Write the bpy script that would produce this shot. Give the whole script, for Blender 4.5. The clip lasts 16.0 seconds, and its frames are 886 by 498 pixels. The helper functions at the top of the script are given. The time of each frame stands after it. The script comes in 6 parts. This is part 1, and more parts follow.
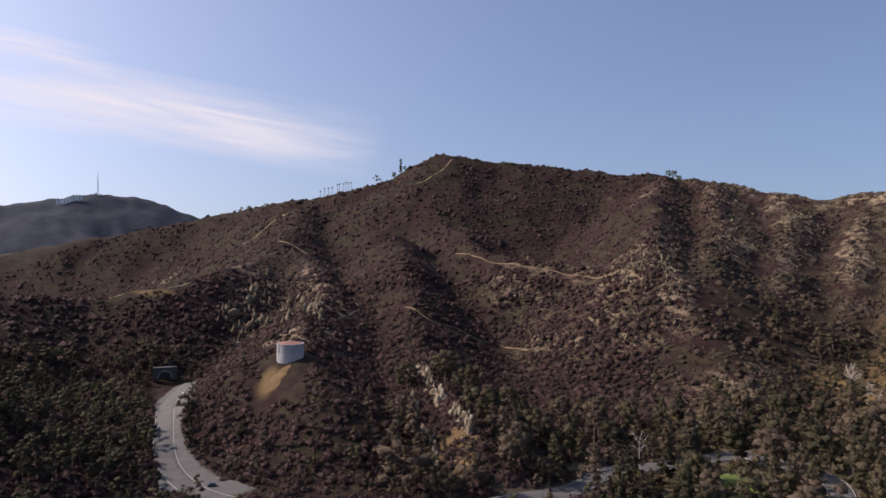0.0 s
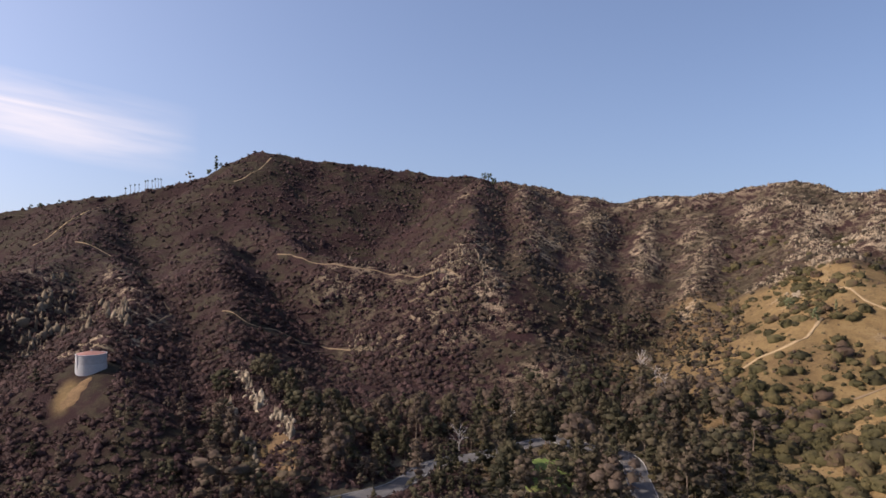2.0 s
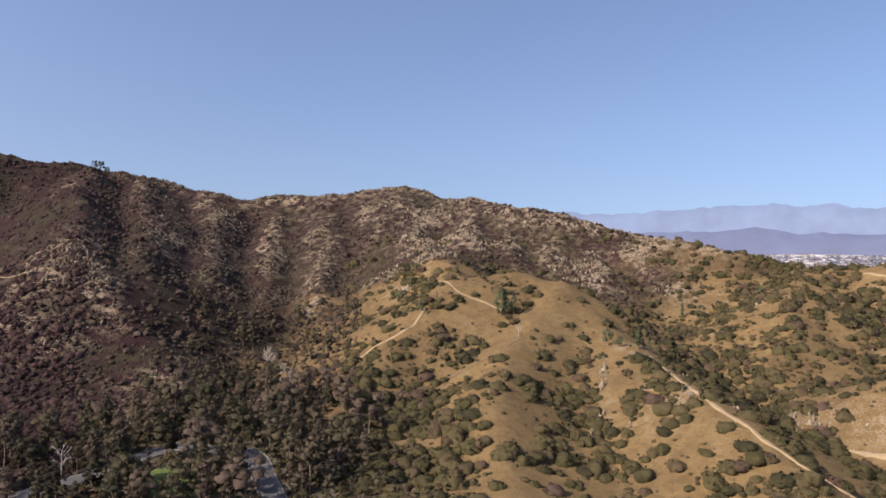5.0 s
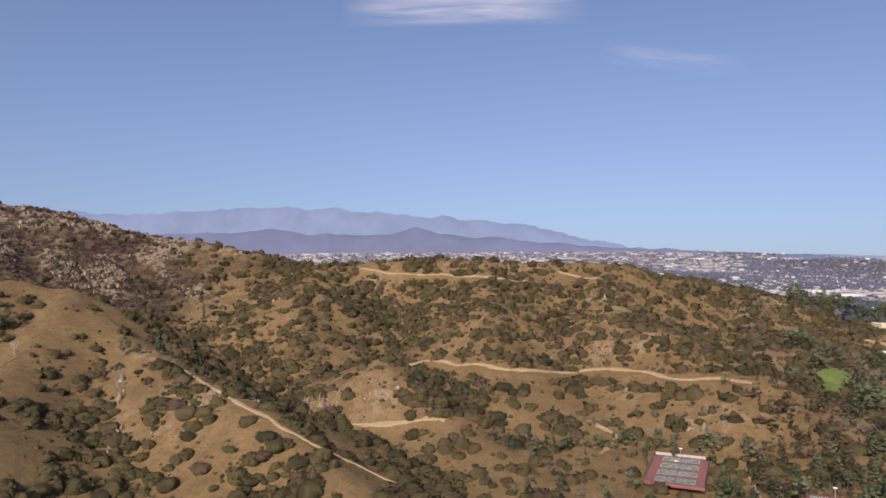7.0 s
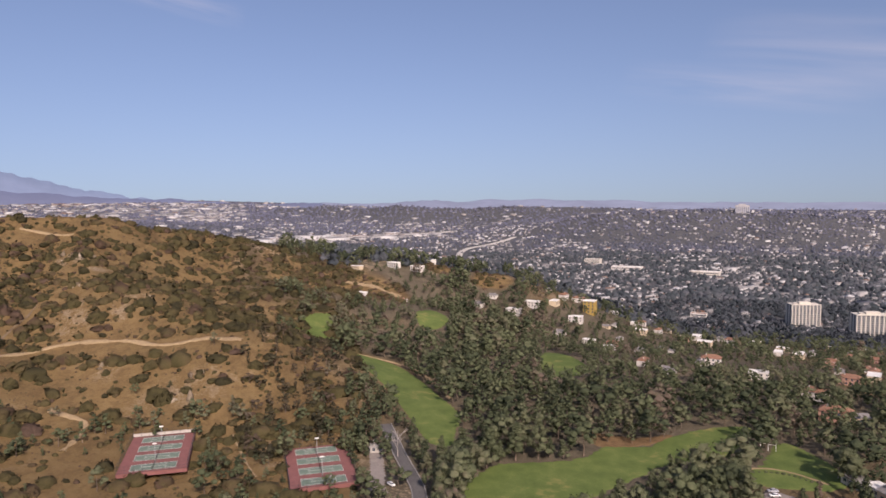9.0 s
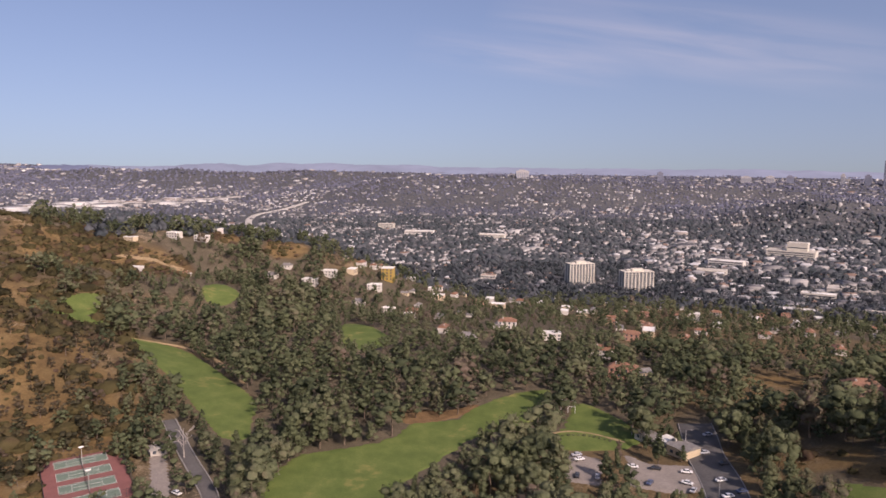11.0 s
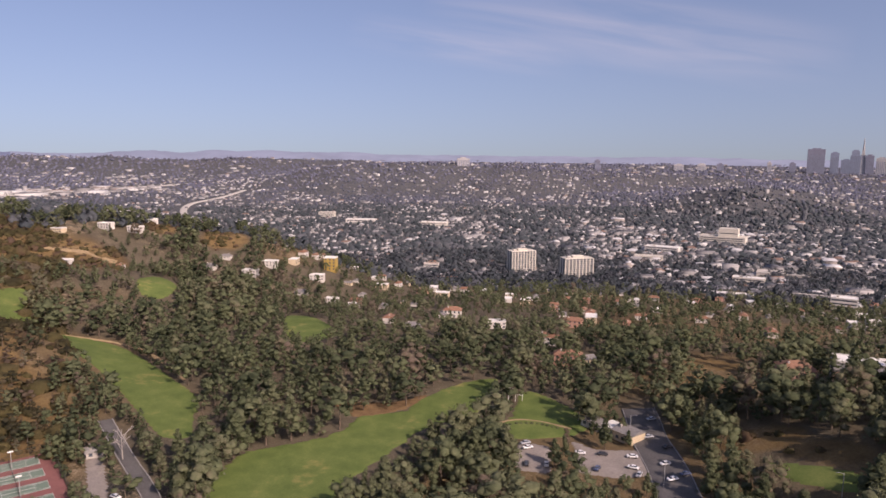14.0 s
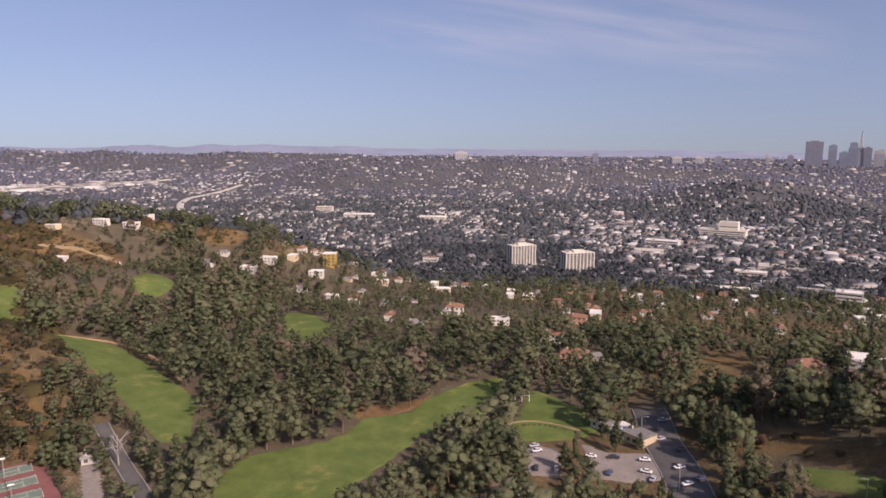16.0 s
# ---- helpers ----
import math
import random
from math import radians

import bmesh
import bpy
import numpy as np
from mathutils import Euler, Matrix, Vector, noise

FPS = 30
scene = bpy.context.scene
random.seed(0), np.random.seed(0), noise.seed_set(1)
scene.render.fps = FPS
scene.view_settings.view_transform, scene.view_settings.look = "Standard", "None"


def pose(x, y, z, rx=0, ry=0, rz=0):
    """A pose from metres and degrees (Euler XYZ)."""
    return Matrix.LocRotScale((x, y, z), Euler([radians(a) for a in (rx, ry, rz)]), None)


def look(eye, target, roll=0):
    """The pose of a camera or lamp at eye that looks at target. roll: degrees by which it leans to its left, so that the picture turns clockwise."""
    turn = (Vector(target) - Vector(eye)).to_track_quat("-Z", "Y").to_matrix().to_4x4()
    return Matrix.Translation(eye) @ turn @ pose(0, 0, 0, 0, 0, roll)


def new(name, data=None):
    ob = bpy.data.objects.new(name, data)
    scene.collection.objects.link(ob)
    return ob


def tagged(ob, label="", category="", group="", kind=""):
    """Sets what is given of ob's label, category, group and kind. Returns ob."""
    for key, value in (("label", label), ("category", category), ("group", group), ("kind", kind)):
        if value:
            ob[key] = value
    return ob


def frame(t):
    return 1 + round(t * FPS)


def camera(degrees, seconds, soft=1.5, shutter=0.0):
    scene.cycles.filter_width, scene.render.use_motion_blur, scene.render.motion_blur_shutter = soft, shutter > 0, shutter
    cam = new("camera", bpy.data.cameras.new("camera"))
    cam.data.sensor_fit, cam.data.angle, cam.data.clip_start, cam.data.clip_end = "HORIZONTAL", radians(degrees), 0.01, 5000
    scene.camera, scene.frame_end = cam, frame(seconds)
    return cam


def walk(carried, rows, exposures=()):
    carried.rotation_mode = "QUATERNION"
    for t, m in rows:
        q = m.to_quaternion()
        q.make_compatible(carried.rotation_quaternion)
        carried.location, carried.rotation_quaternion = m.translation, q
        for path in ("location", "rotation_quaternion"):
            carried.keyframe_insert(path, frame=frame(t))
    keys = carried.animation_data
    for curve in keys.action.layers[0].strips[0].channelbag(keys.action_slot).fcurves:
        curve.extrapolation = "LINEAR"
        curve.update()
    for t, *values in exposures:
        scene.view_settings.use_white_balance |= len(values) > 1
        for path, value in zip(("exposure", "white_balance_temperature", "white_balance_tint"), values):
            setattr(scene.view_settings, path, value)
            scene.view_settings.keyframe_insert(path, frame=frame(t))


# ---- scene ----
# ---- the camera and its flight ----
EYE = 115.0
cam = camera(64.0, 16.0, soft=1.6)
# seconds, yaw, pitch, roll, x, y, z
FLIGHT = [
    (0.0, 0.00, -0.39, -0.17, 0.0, 0.0, 0.0), (0.5, -1.22, -0.41, -0.12, 0.0, 0.0, 0.0),
    (1.0, -4.60, -0.39, -0.09, 0.0, 0.0, 0.0), (1.5, -9.46, -0.41, 0.00, 0.0, 0.0, 0.0),
    (2.0, -14.28, -0.38, 0.09, 0.0, 0.0, 0.0), (2.5, -18.93, -0.40, 0.25, 0.0, 0.0, 0.0),
    (3.0, -23.59, -0.40, 0.20, 0.0, 0.0, 0.0), (5.5, -51.13, -0.43, -0.40, 0.0, 0.0, 0.0),
    (6.0, -60.20, -0.36, -0.13, 0.0, 0.0, 0.0), (6.5, -70.77, -0.31, -0.01, 0.0, 0.0, 0.0),
    (7.0, -81.16, -0.30, 0.25, 0.0, 0.0, 0.0), (7.5, -91.22, -0.41, 0.73, 1.4, -0.8, 0.0),
    (8.0, -101.52, -0.75, 1.28, 8.0, -4.3, 0.0), (8.5, -109.22, -2.15, 1.44, 24.2, -12.9, 0.0),
    (9.0, -119.42, -4.58, 0.46, 40.6, -21.6, 0.0), (9.5, -130.03, -6.53, -0.44, 56.4, -30.0, 0.0),
    (10.1, -134.6, -7.20, -0.42, 63.0, -33.6, 0.0),
    (12.0, -137.16, -7.76, -0.40, 63.5, -33.7, 0.0), (12.5, -138.31, -7.95, -0.46, 64.0, -33.4, 0.1),
    (13.0, -139.39, -8.15, -0.49, 64.7, -33.3, 0.3), (13.5, -140.37, -8.33, -0.46, 65.7, -33.6, 0.6),
    (14.0, -140.90, -8.46, -0.43, 67.1, -34.1, 0.8), (14.5, -140.98, -8.60, -0.35, 68.8, -35.1, 0.9),
    (15.0, -140.91, -8.72, -0.28, 70.8, -36.2, 0.9), (15.5, -140.99, -8.82, -0.27, 72.9, -37.6, 0.9),
    (16.0, -141.15, -8.96, -0.25, 75.0, -38.9, 0.9)]
walk(cam, [(t, pose(x, y, EYE + z, 90 + p, r, w)) for t, w, p, r, x, y, z in FLIGHT],
     exposures=[(0.0, 0.14, 6650, 20), (1.0, 0.18, 6600, 20), (2.0, 0.34, 6700, 20), (3.0, 0.46, 6650, 20), (5.5, 0.34, 6550, 19), (7.0, 0.05, 6550, 23), (9.0, -0.02, 6800, 26), (12.0, 0.02, 7100, 31), (16.0, 0.02, 7100, 31)])

# ---- sky and sun ----
SUN_AZ, SUN_EL = -79.0, 37.0            # degrees clockwise from the first view, above the horizon
world = bpy.data.worlds.new("world")
scene.world = world
world.use_nodes = True
wn = world.node_tree.nodes
sky = wn.new("ShaderNodeTexSky")
sky.sky_type, sky.sun_disc = "NISHITA", False
sky.sun_elevation, sky.sun_rotation = radians(SUN_EL), radians(SUN_AZ)
sky.altitude, sky.air_density, sky.dust_density, sky.ozone_density = 350, 1.0, 4.4, 3.0
# the plain's edge lies a little under the level of the eye: the sky reaches down to it, without its bright horizon band
wco, wup = wn.new("ShaderNodeTexCoord"), wn.new("ShaderNodeVectorMath")
wup.inputs[1].default_value = (0, 0, 0.11)
world.node_tree.links.new(wco.outputs["Generated"], wup.inputs[0])
world.node_tree.links.new(wup.outputs[0], sky.inputs[0])
world.node_tree.links.new(sky.outputs[0], wn["Background"].inputs[0])
wn["Background"].inputs[1].default_value = 0.15
sun = new("sun", bpy.data.lights.new("sun", "SUN"))
sun.data.energy, sun.data.angle, sun.data.color = 4.3, radians(0.6), (1.0, 0.92, 0.80)
sa, se = radians(SUN_AZ), radians(SUN_EL)
sun.matrix_world = look((300 * math.sin(sa) * math.cos(se), 300 * math.cos(sa) * math.cos(se), 300 * math.sin(se) + 200), (0, 0, 200))

# ---- land ----
def smooth(a, b, v):
    t = np.clip((v - a) / (b - a), 0, 1)
    return t * t * (3 - 2 * t)


def lattice(xi, yi, seed):
    h = (xi.astype(np.int64) * 374761393 + yi.astype(np.int64) * 668265263 + seed * 974634521) & 0xFFFFFFFF
    h = ((h ^ (h >> 13)) * 1274126177) & 0xFFFFFFFF
    return ((h ^ (h >> 16)) & 0xFFFFFF) / 8388608.0 - 1.0


def ripple(x, y, size, seed=0):
    x, y = np.asarray(x, float) / size + 1000.0, np.asarray(y, float) / size + 1000.0
    xi, yi = np.floor(x), np.floor(y)
    u, v = x - xi, y - yi
    u, v = u * u * u * (u * (u * 6 - 15) + 10), v * v * v * (v * (v * 6 - 15) + 10)
    a, b = lattice(xi, yi, seed), lattice(xi + 1, yi, seed)
    c, d = lattice(xi, yi + 1, seed), lattice(xi + 1, yi + 1, seed)
    return (a + (b - a) * u) * (1 - v) + (c + (d - c) * u) * v


def fbm(x, y, size, octaves=4, seed=0):
    total, amp = 0.0, 1.0
    for k in range(octaves):
        total = total + amp * ripple(x, y, size / 2 ** k, seed + k)
        amp *= 0.5
    return total / 1.6


def at(az, r, el=None, z=None):
    """A place by its bearing from the first view, its distance and either the angle above the horizon or the height."""
    a = radians(az)
    return (r * math.sin(a), r * math.cos(a), EYE + r * math.tan(radians(el)) if z is None else z)


# crest lines: slope of the flanks, roundness, and the places along the crest
RIDGES = [
    (0.62, 10, [at(-48, 1450, -1.2), at(-32, 1400, -0.9), at(-24, 1350, 0.7), at(-17, 1300, 2.2), at(-12, 1210, 3.3), at(-8.3, 1180, 4.1),
                at(-4.3, 1165, 5.1), at(-2, 1155, 6.2), at(0.3, 1150, 7.25), at(3, 1150, 6.8), at(7.5, 1160, 6.2), at(12.4, 1150, 5.75),
                at(17.9, 1120, 5.3), at(22.4, 1080, 4.5), at(27.7, 1050, 3.3), at(31, 1040, 3.4), at(35.6, 1010, 3.6), at(38, 1000, 4.05),
                at(40.5, 985, 4.55), at(43.1, 970, 3.8), at(49.2, 930, 3.05), at(54.2, 890, 2.1), at(58.7, 860, 0.9), at(62.3, 840, 0.35),
                at(66.6, 800, -0.75), at(71, 770, -1.7), at(80, 740, -1.2), at(84, 720, -1.2), at(89, 720, -1.5), at(94.8, 730, -1.7), at(100, 760, -2.7),
                at(106, 780, -3.8)]),
    # spur of the tank
    (0.6, 8, [at(-11.5, 1150, 2.9), at(-12.3, 900, 0.0), at(-9, 660, -3.6), at(-10.5, 520, -5.8), at(-12.1, 430, -8.1), at(-9, 370, -12)]),
    # spur with the pale rock in front
    (0.62, 6, [at(-4, 820, 0.5), at(-3, 600, -4.4), at(-1.5, 440, -9.8), at(2.0, 350, -14.0), at(3, 320, -17)]),
    # spur of the long foot path
    (0.62, 6, [at(-1, 980, 2.2), at(2.6, 780, -0.5), at(6, 720, -1.2), at(10.6, 690, -2.0), at(17.8, 600, -4.1), at(21.5, 530, -7.6), at(24, 460, -13)]),
    # golden hill
    (0.55, 10, [at(40.6, 900, 1.0), at(44, 640, -1.4), at(44, 560, -3.4), at(49, 600, -2.4), at(53, 590, -3.2), at(57.5, 520, -7.3), at(61, 450, -9.6), at(67, 370, -13), at(73, 310, -18.5)]),
    (0.55, 8, [at(44, 560, -3.5), at(41.5, 500, -7.2), at(37, 430, -11.5)]),
    (0.55, 8, [at(53, 590, -3.2), at(50, 480, -8), at(49, 380, -13), at(49, 310, -19)]),
    # slopes above the dirt road
    (0.5, 10, [at(71, 770, -1.8), at(70, 640, -3.5), at(70, 560, -6.6)]),
    (0.5, 10, [at(84, 720, -1.3), at(84.8, 570, -5.1), at(86, 500, -8.4)]),
    (0.5, 10, [at(94.5, 720, -2.0), at(94.5, 600, -5.2), at(97, 520, -8.2)]),
    (0.42, 12, [at(97, 560, -6.5), at(104.5, 480, -9.6), at(111, 420, -14.5)]),
    (0.45, 8, [at(76, 470, -9.2), at(81, 420, -13.2), at(85, 380, -15.8)]),
    # wooded hill behind the golf course and the knoll with houses
    (0.35, 14, [at(100, 800, -3.2), at(107, 840, -4.0), at(111, 800, -5.2)]),
    (0.32, 10, [at(104, 640, -6.6), at(110, 640, -7.3), at(114.5, 640, -8.2)]),
    (0.35, 12, [at(113, 800, -5.1), at(117, 790, -5.3), at(121, 780, -6.1), at(124, 770, -6.5)]),
    # dark wooded slope
    (0.40, 12, [at(176, 300, z=48), at(166, 330, z=30), at(159, 350, z=15)]),
    (0.35, 12, [at(178, 400, z=34), at(165, 392, z=15), at(156, 385, z=5)]),
    # slopes on the far side of the tunnel road
    (0.55, 10, [at(-48, 640, -2.0), at(-34, 620, -3.6), at(-27, 640, -4.1), at(-21.5, 640, -3.5), at(-17, 700, -2.4), at(-12.3, 900, -0.2)]),
    (0.5, 12, [at(-48, 420, -6.0), at(-36, 400, -9.5), at(-30, 360, -14)]),
    # far crests
    (0.45, 25, [at(-44, 3000, 1.5), at(-32, 3000, 2.5), at(-29.3, 3000, 3.0), at(-26.6, 3000, 3.6), at(-22.6, 3000, 3.3), at(-21, 2950, 2.1), at(-14, 2900, 1.2)]),
    (0.25, 40, [at(126, 3100, -2.7), at(130, 3000, -2.0), at(134, 2950, -1.55), at(139, 2950, -1.5), at(144, 2950, -1.6), at(150, 3050, -1.9), at(157, 3200, -2.2), at(162, 3300, -2.4)]),
    (0.2, 40, [at(104, 4000, -1.4), at(107, 3900, -1.2), at(110, 3900, -1.05), at(113, 3900, -1.3), at(116, 3900, -1.05), at(121, 4000, -1.35), at(125, 4100, -1.15), at(128, 4200, -1.25), at(134, 4300, -1.35)]),
    (0.3, 20, [at(160, 2300, -3.2), at(163, 2250, -2.9), at(166, 2300, -3.1)]),
]
for az, top, low in ((16.3, 5.3, -0.8), (20.8, 4.7, -2.4), (25.4, 3.6, -4.4), (29.9, 3.3, -5.8), (34.2, 3.6, -5.2), (37.6, 4.0, -2.6), (45.5, 3.2, 0.2), (49.0, 2.8, -0.6), (52.5, 2.2, -1.2), (56, 1.3, -1.6)):
    near = 640 if az < 36 else 760
    RIDGES.append((0.68, 11, [at(az + 0.3, 1040 - 6 * max(0, az - 30), top - 0.1), at(az + 0.5, 0.5 * (1040 + near), 0.55 * top + 0.45 * low), at(az - 0.2, near, low)]))


def base_height(x, y):
    r, az = np.hypot(x, y), np.degrees(np.arctan2(x, y))
    az = np.where(az < -120, az + 360, az)
    left = np.interp(r, [0, 300, 560, 800, 1500, 2500, 4000, 4900], [-4, 6, 18, 30, 20, 10, 30, 40])
    mid = np.interp(r, [0, 450, 900, 2000, 3000, 3900, 4900], [-4, -1, 0, 5, 20, 56, 80])
    city = np.interp(r, [0, 430, 560, 1080, 1700, 2600, 3600, 4900], [-2, 0, -6, -72, -74, -62, -34, 10])
    a, b = smooth(40, 75, az), smooth(95, 122, az)
    return (left * (1 - a) + mid * a) * (1 - b) + city * b


def land(x, y):
    x, y = np.asarray(x, float), np.asarray(y, float)
    z = base_height(x, y)
    low = z.copy()
    r = np.hypot(x, y)
    fade = np.clip(r / 900, 0.35, 3.0)
    wx = x + 16 * fade * fbm(x, y, 140, 3, 11)
    wy = y + 16 * fade * fbm(x, y, 140, 3, 23)
    for slope, blunt, pts in RIDGES:
        best = np.full_like(z, -1e4)
        for (ax, ay, az_), (bx, by, bz) in zip(pts[:-1], pts[1:]):
            dx, dy = bx - ax, by - ay
            t = np.clip(((wx - ax) * dx + (wy - ay) * dy) / (dx * dx + dy * dy), 0, 1)
            d = np.hypot(wx - ax - t * dx, wy - ay - t * dy)
            best = np.maximum(best, az_ + t * (bz - az_) - slope * (np.sqrt(d * d + blunt * blunt) - blunt))
        k = 7.0
        z = np.where(best < z - 60, z, 0.5 * (z + best + np.sqrt((z - best) ** 2 + k * k)))
    rise = np.clip((z - low) / 40, 0, 1)
    crag = 1 - np.abs(fbm(x, y, 70, 3, 41)) * 2
    z = z + rise * (crag * 3.0 - 1.6) * np.clip(r / 600, 0.5, 2.2) + 0.5 * fbm(x, y, 22, 3, 5) * (0.25 + rise)
    return z
# ---- land end ----


def ground_at(x, y):
    return float(land(np.array([x]), np.array([y]))[0])

# ---- materials ----
def material(name, rough=0.9, spec=0.2):
    m = bpy.data.materials.new(name)
    m.use_nodes = True
    b = m.node_tree.nodes["Principled BSDF"]
    b.inputs["Roughness"].default_value = rough
    b.inputs["Specular IOR Level"].default_value = spec
    return m, m.node_tree.nodes, m.node_tree.links, b


def node(nodes, kind, **values):
    n = nodes.new(kind)
    for key, value in values.items():
        n.inputs[key.replace("_", " ")].default_value = value
    return n


def noise_of(nodes, links, scale, detail=4.0, rough=0.6):
    """Noise by the place in the world, scale in waves per metre."""
    co = nodes.new("ShaderNodeNewGeometry")
    n = node(nodes, "ShaderNodeTexNoise", Scale=scale, Detail=detail, Roughness=rough)
    links.new(co.outputs["Position"], n.inputs["Vector"])
    return n.outputs["Fac"]


def ramp(nodes, links, fac, stops):
    r = nodes.new("ShaderNodeValToRGB")
    while len(r.color_ramp.elements) < len(stops):
        r.color_ramp.elements.new(0.5)
    for e, (p, c) in zip(r.color_ramp.elements, stops):
        e.position, e.color = p, (*c, 1) if len(c) == 3 else c
    links.new(fac, r.inputs["Fac"])
    return r.outputs["Color"]


def grey(nodes, links, fac, a, b):
    return ramp(nodes, links, fac, [(a, (0, 0, 0)), (b, (1, 1, 1))])


def blend(nodes, links, fac, a, b):
    m = nodes.new("ShaderNodeMix")
    m.data_type = "RGBA"
    for k, v in ((0, fac), (6, a), (7, b)):
        if isinstance(v, (int, float)):
            m.inputs[k].default_value = v
        elif isinstance(v, tuple):
            m.inputs[k].default_value = (*v, 1)
        else:
            links.new(v, m.inputs[k])
    return m.outputs[2]


def attribute(nodes, name):
    a = nodes.new("ShaderNodeAttribute")
    a.attribute_name = name
    return a.outputs["Fac"]


def times(nodes, links, a, b):
    m = nodes.new("ShaderNodeMath")
    m.operation, m.use_clamp = "MULTIPLY", True
    links.new(a, m.inputs[0])
    if isinstance(b, (int, float)):
        m.inputs[1].default_value = b
    else:
        links.new(b, m.inputs[1])
    return m.outputs[0]


def bump(nodes, links, b, height, strength, distance):
    n = nodes.new("ShaderNodeBump")
    n.inputs["Strength"].default_value, n.inputs["Distance"].default_value = strength, distance
    links.new(height, n.inputs["Height"])
    links.new(n.outputs[0], b.inputs["Normal"])


def plain(name, colour, rough=0.8, scale=0.6, spread=0.25, spec=0.3, metal=0.0):
    """One surface with cloudy wear at two scales."""
    m, n, l, b = material(name, rough, spec)
    b.inputs["Metallic"].default_value = metal
    dark, light = tuple(c * (1 - spread) for c in colour), tuple(min(1, c * (1 + spread)) for c in colour)
    f = blend(n, l, 0.45, noise_of(n, l, scale), noise_of(n, l, scale * 9))
    l.new(ramp(n, l, f, [(0.35, dark), (0.65, light)]), b.inputs["Base Color"])
    bump(n, l, b, noise_of(n, l, scale * 12), 0.3, 0.03)
    return m


def toned(name, stops, scale=1.2, rough=0.85, dapple=0.35, spec=0.15):
    """Colours by each piece's own tone, dappled by noise."""
    m, n, l, b = material(name, rough, spec)
    c = ramp(n, l, attribute(n, "tone"), stops)
    f = blend(n, l, 0.5, noise_of(n, l, scale), noise_of(n, l, scale * 5))
    d = ramp(n, l, f, [(0.3, (1 - dapple,) * 3), (0.7, (1 + 0.0,) * 3)])
    m2 = n.new("ShaderNodeMix")
    m2.data_type, m2.blend_type = "RGBA", "MULTIPLY"
    m2.inputs[0].default_value = 1.0
    l.new(c, m2.inputs[6])
    l.new(d, m2.inputs[7])
    l.new(m2.outputs[2], b.inputs["Base Color"])
    bump(n, l, b, noise_of(n, l, scale * 4), 0.5, 0.3)
    return m


def make_ground():
    m, n, l, b = material("dry_ground", 0.95, 0.1)
    fine, mid, wide = noise_of(n, l, 0.9, 6, 0.7), noise_of(n, l, 0.12, 5), noise_of(n, l, 0.02, 4)
    grass = ramp(n, l, blend(n, l, 0.5, mid, fine), [(0.28, (0.134, 0.0855, 0.038)), (0.5, (0.186, 0.126, 0.057)), (0.74, (0.246, 0.174, 0.084))])
    # Scrub ground carries the hillside's shade in dark tones, haze in its purple.
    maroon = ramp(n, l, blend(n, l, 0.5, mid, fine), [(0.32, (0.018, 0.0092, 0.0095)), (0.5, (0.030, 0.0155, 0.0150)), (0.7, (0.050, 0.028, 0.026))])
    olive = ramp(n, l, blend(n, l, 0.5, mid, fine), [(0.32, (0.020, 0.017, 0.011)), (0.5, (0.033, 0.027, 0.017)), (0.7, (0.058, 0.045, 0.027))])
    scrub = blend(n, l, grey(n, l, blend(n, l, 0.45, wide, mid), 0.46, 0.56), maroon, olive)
    rock = ramp(n, l, fine, [(0.3, (0.11, 0.078, 0.052)), (0.5, (0.25, 0.19, 0.125)), (0.68, (0.42, 0.335, 0.235))])
    litter = ramp(n, l, blend(n, l, 0.6, mid, fine), [(0.35, (0.088, 0.074, 0.052)), (0.6, (0.140, 0.117, 0.080)), (0.75, (0.200, 0.160, 0.106))])
    town = ramp(n, l, blend(n, l, 0.5, mid, fine), [(0.35, (0.060, 0.063, 0.064)), (0.55, (0.100, 0.102, 0.106)), (0.7, (0.180, 0.178, 0.182))])
    speck = times(n, l, grey(n, l, blend(n, l, 0.35, noise_of(n, l, 0.22, 3), noise_of(n, l, 0.7, 3)), 0.49, 0.59), 0.75)
    grass = blend(n, l, times(n, l, speck, 0.55), grass, (0.100, 0.066, 0.031))
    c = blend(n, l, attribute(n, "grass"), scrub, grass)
    c = blend(n, l, attribute(n, "wood"), c, litter)
    c = blend(n, l, attribute(n, "town"), c, town)
    # Distance haze on the far ridge, painted as blue ground colour.
    haze_tint = ramp(n, l, blend(n, l, 0.3, wide, mid), [(0.35, (0.024, 0.030, 0.044)), (0.65, (0.046, 0.053, 0.070))])
    c = blend(n, l, attribute(n, "haze_tint"), c, haze_tint)
    patch = grey(n, l, blend(n, l, 0.45, mid, fine), 0.49, 0.54)
    c = blend(n, l, times(n, l, attribute(n, "rock"), patch), c, rock)
    l.new(c, b.inputs["Base Color"])
    bump(n, l, b, blend(n, l, 0.4, mid, fine), 1.0, 1.6)
    return m


M_GROUND = make_ground()
def lit_through(m, share):
    """Lets part of the light pass through leaves."""
    n, l = m.node_tree.nodes, m.node_tree.links
    b, out = n["Principled BSDF"], n["Material Output"]
    t, mix = n.new("ShaderNodeBsdfTranslucent"), n.new("ShaderNodeMixShader")
    mix.inputs[0].default_value = share
    l.new(b.inputs["Base Color"].links[0].from_socket, t.inputs[0])
    l.new(b.outputs[0], mix.inputs[1])
    l.new(t.outputs[0], mix.inputs[2])
    l.new(mix.outputs[0], out.inputs[0])
    return m


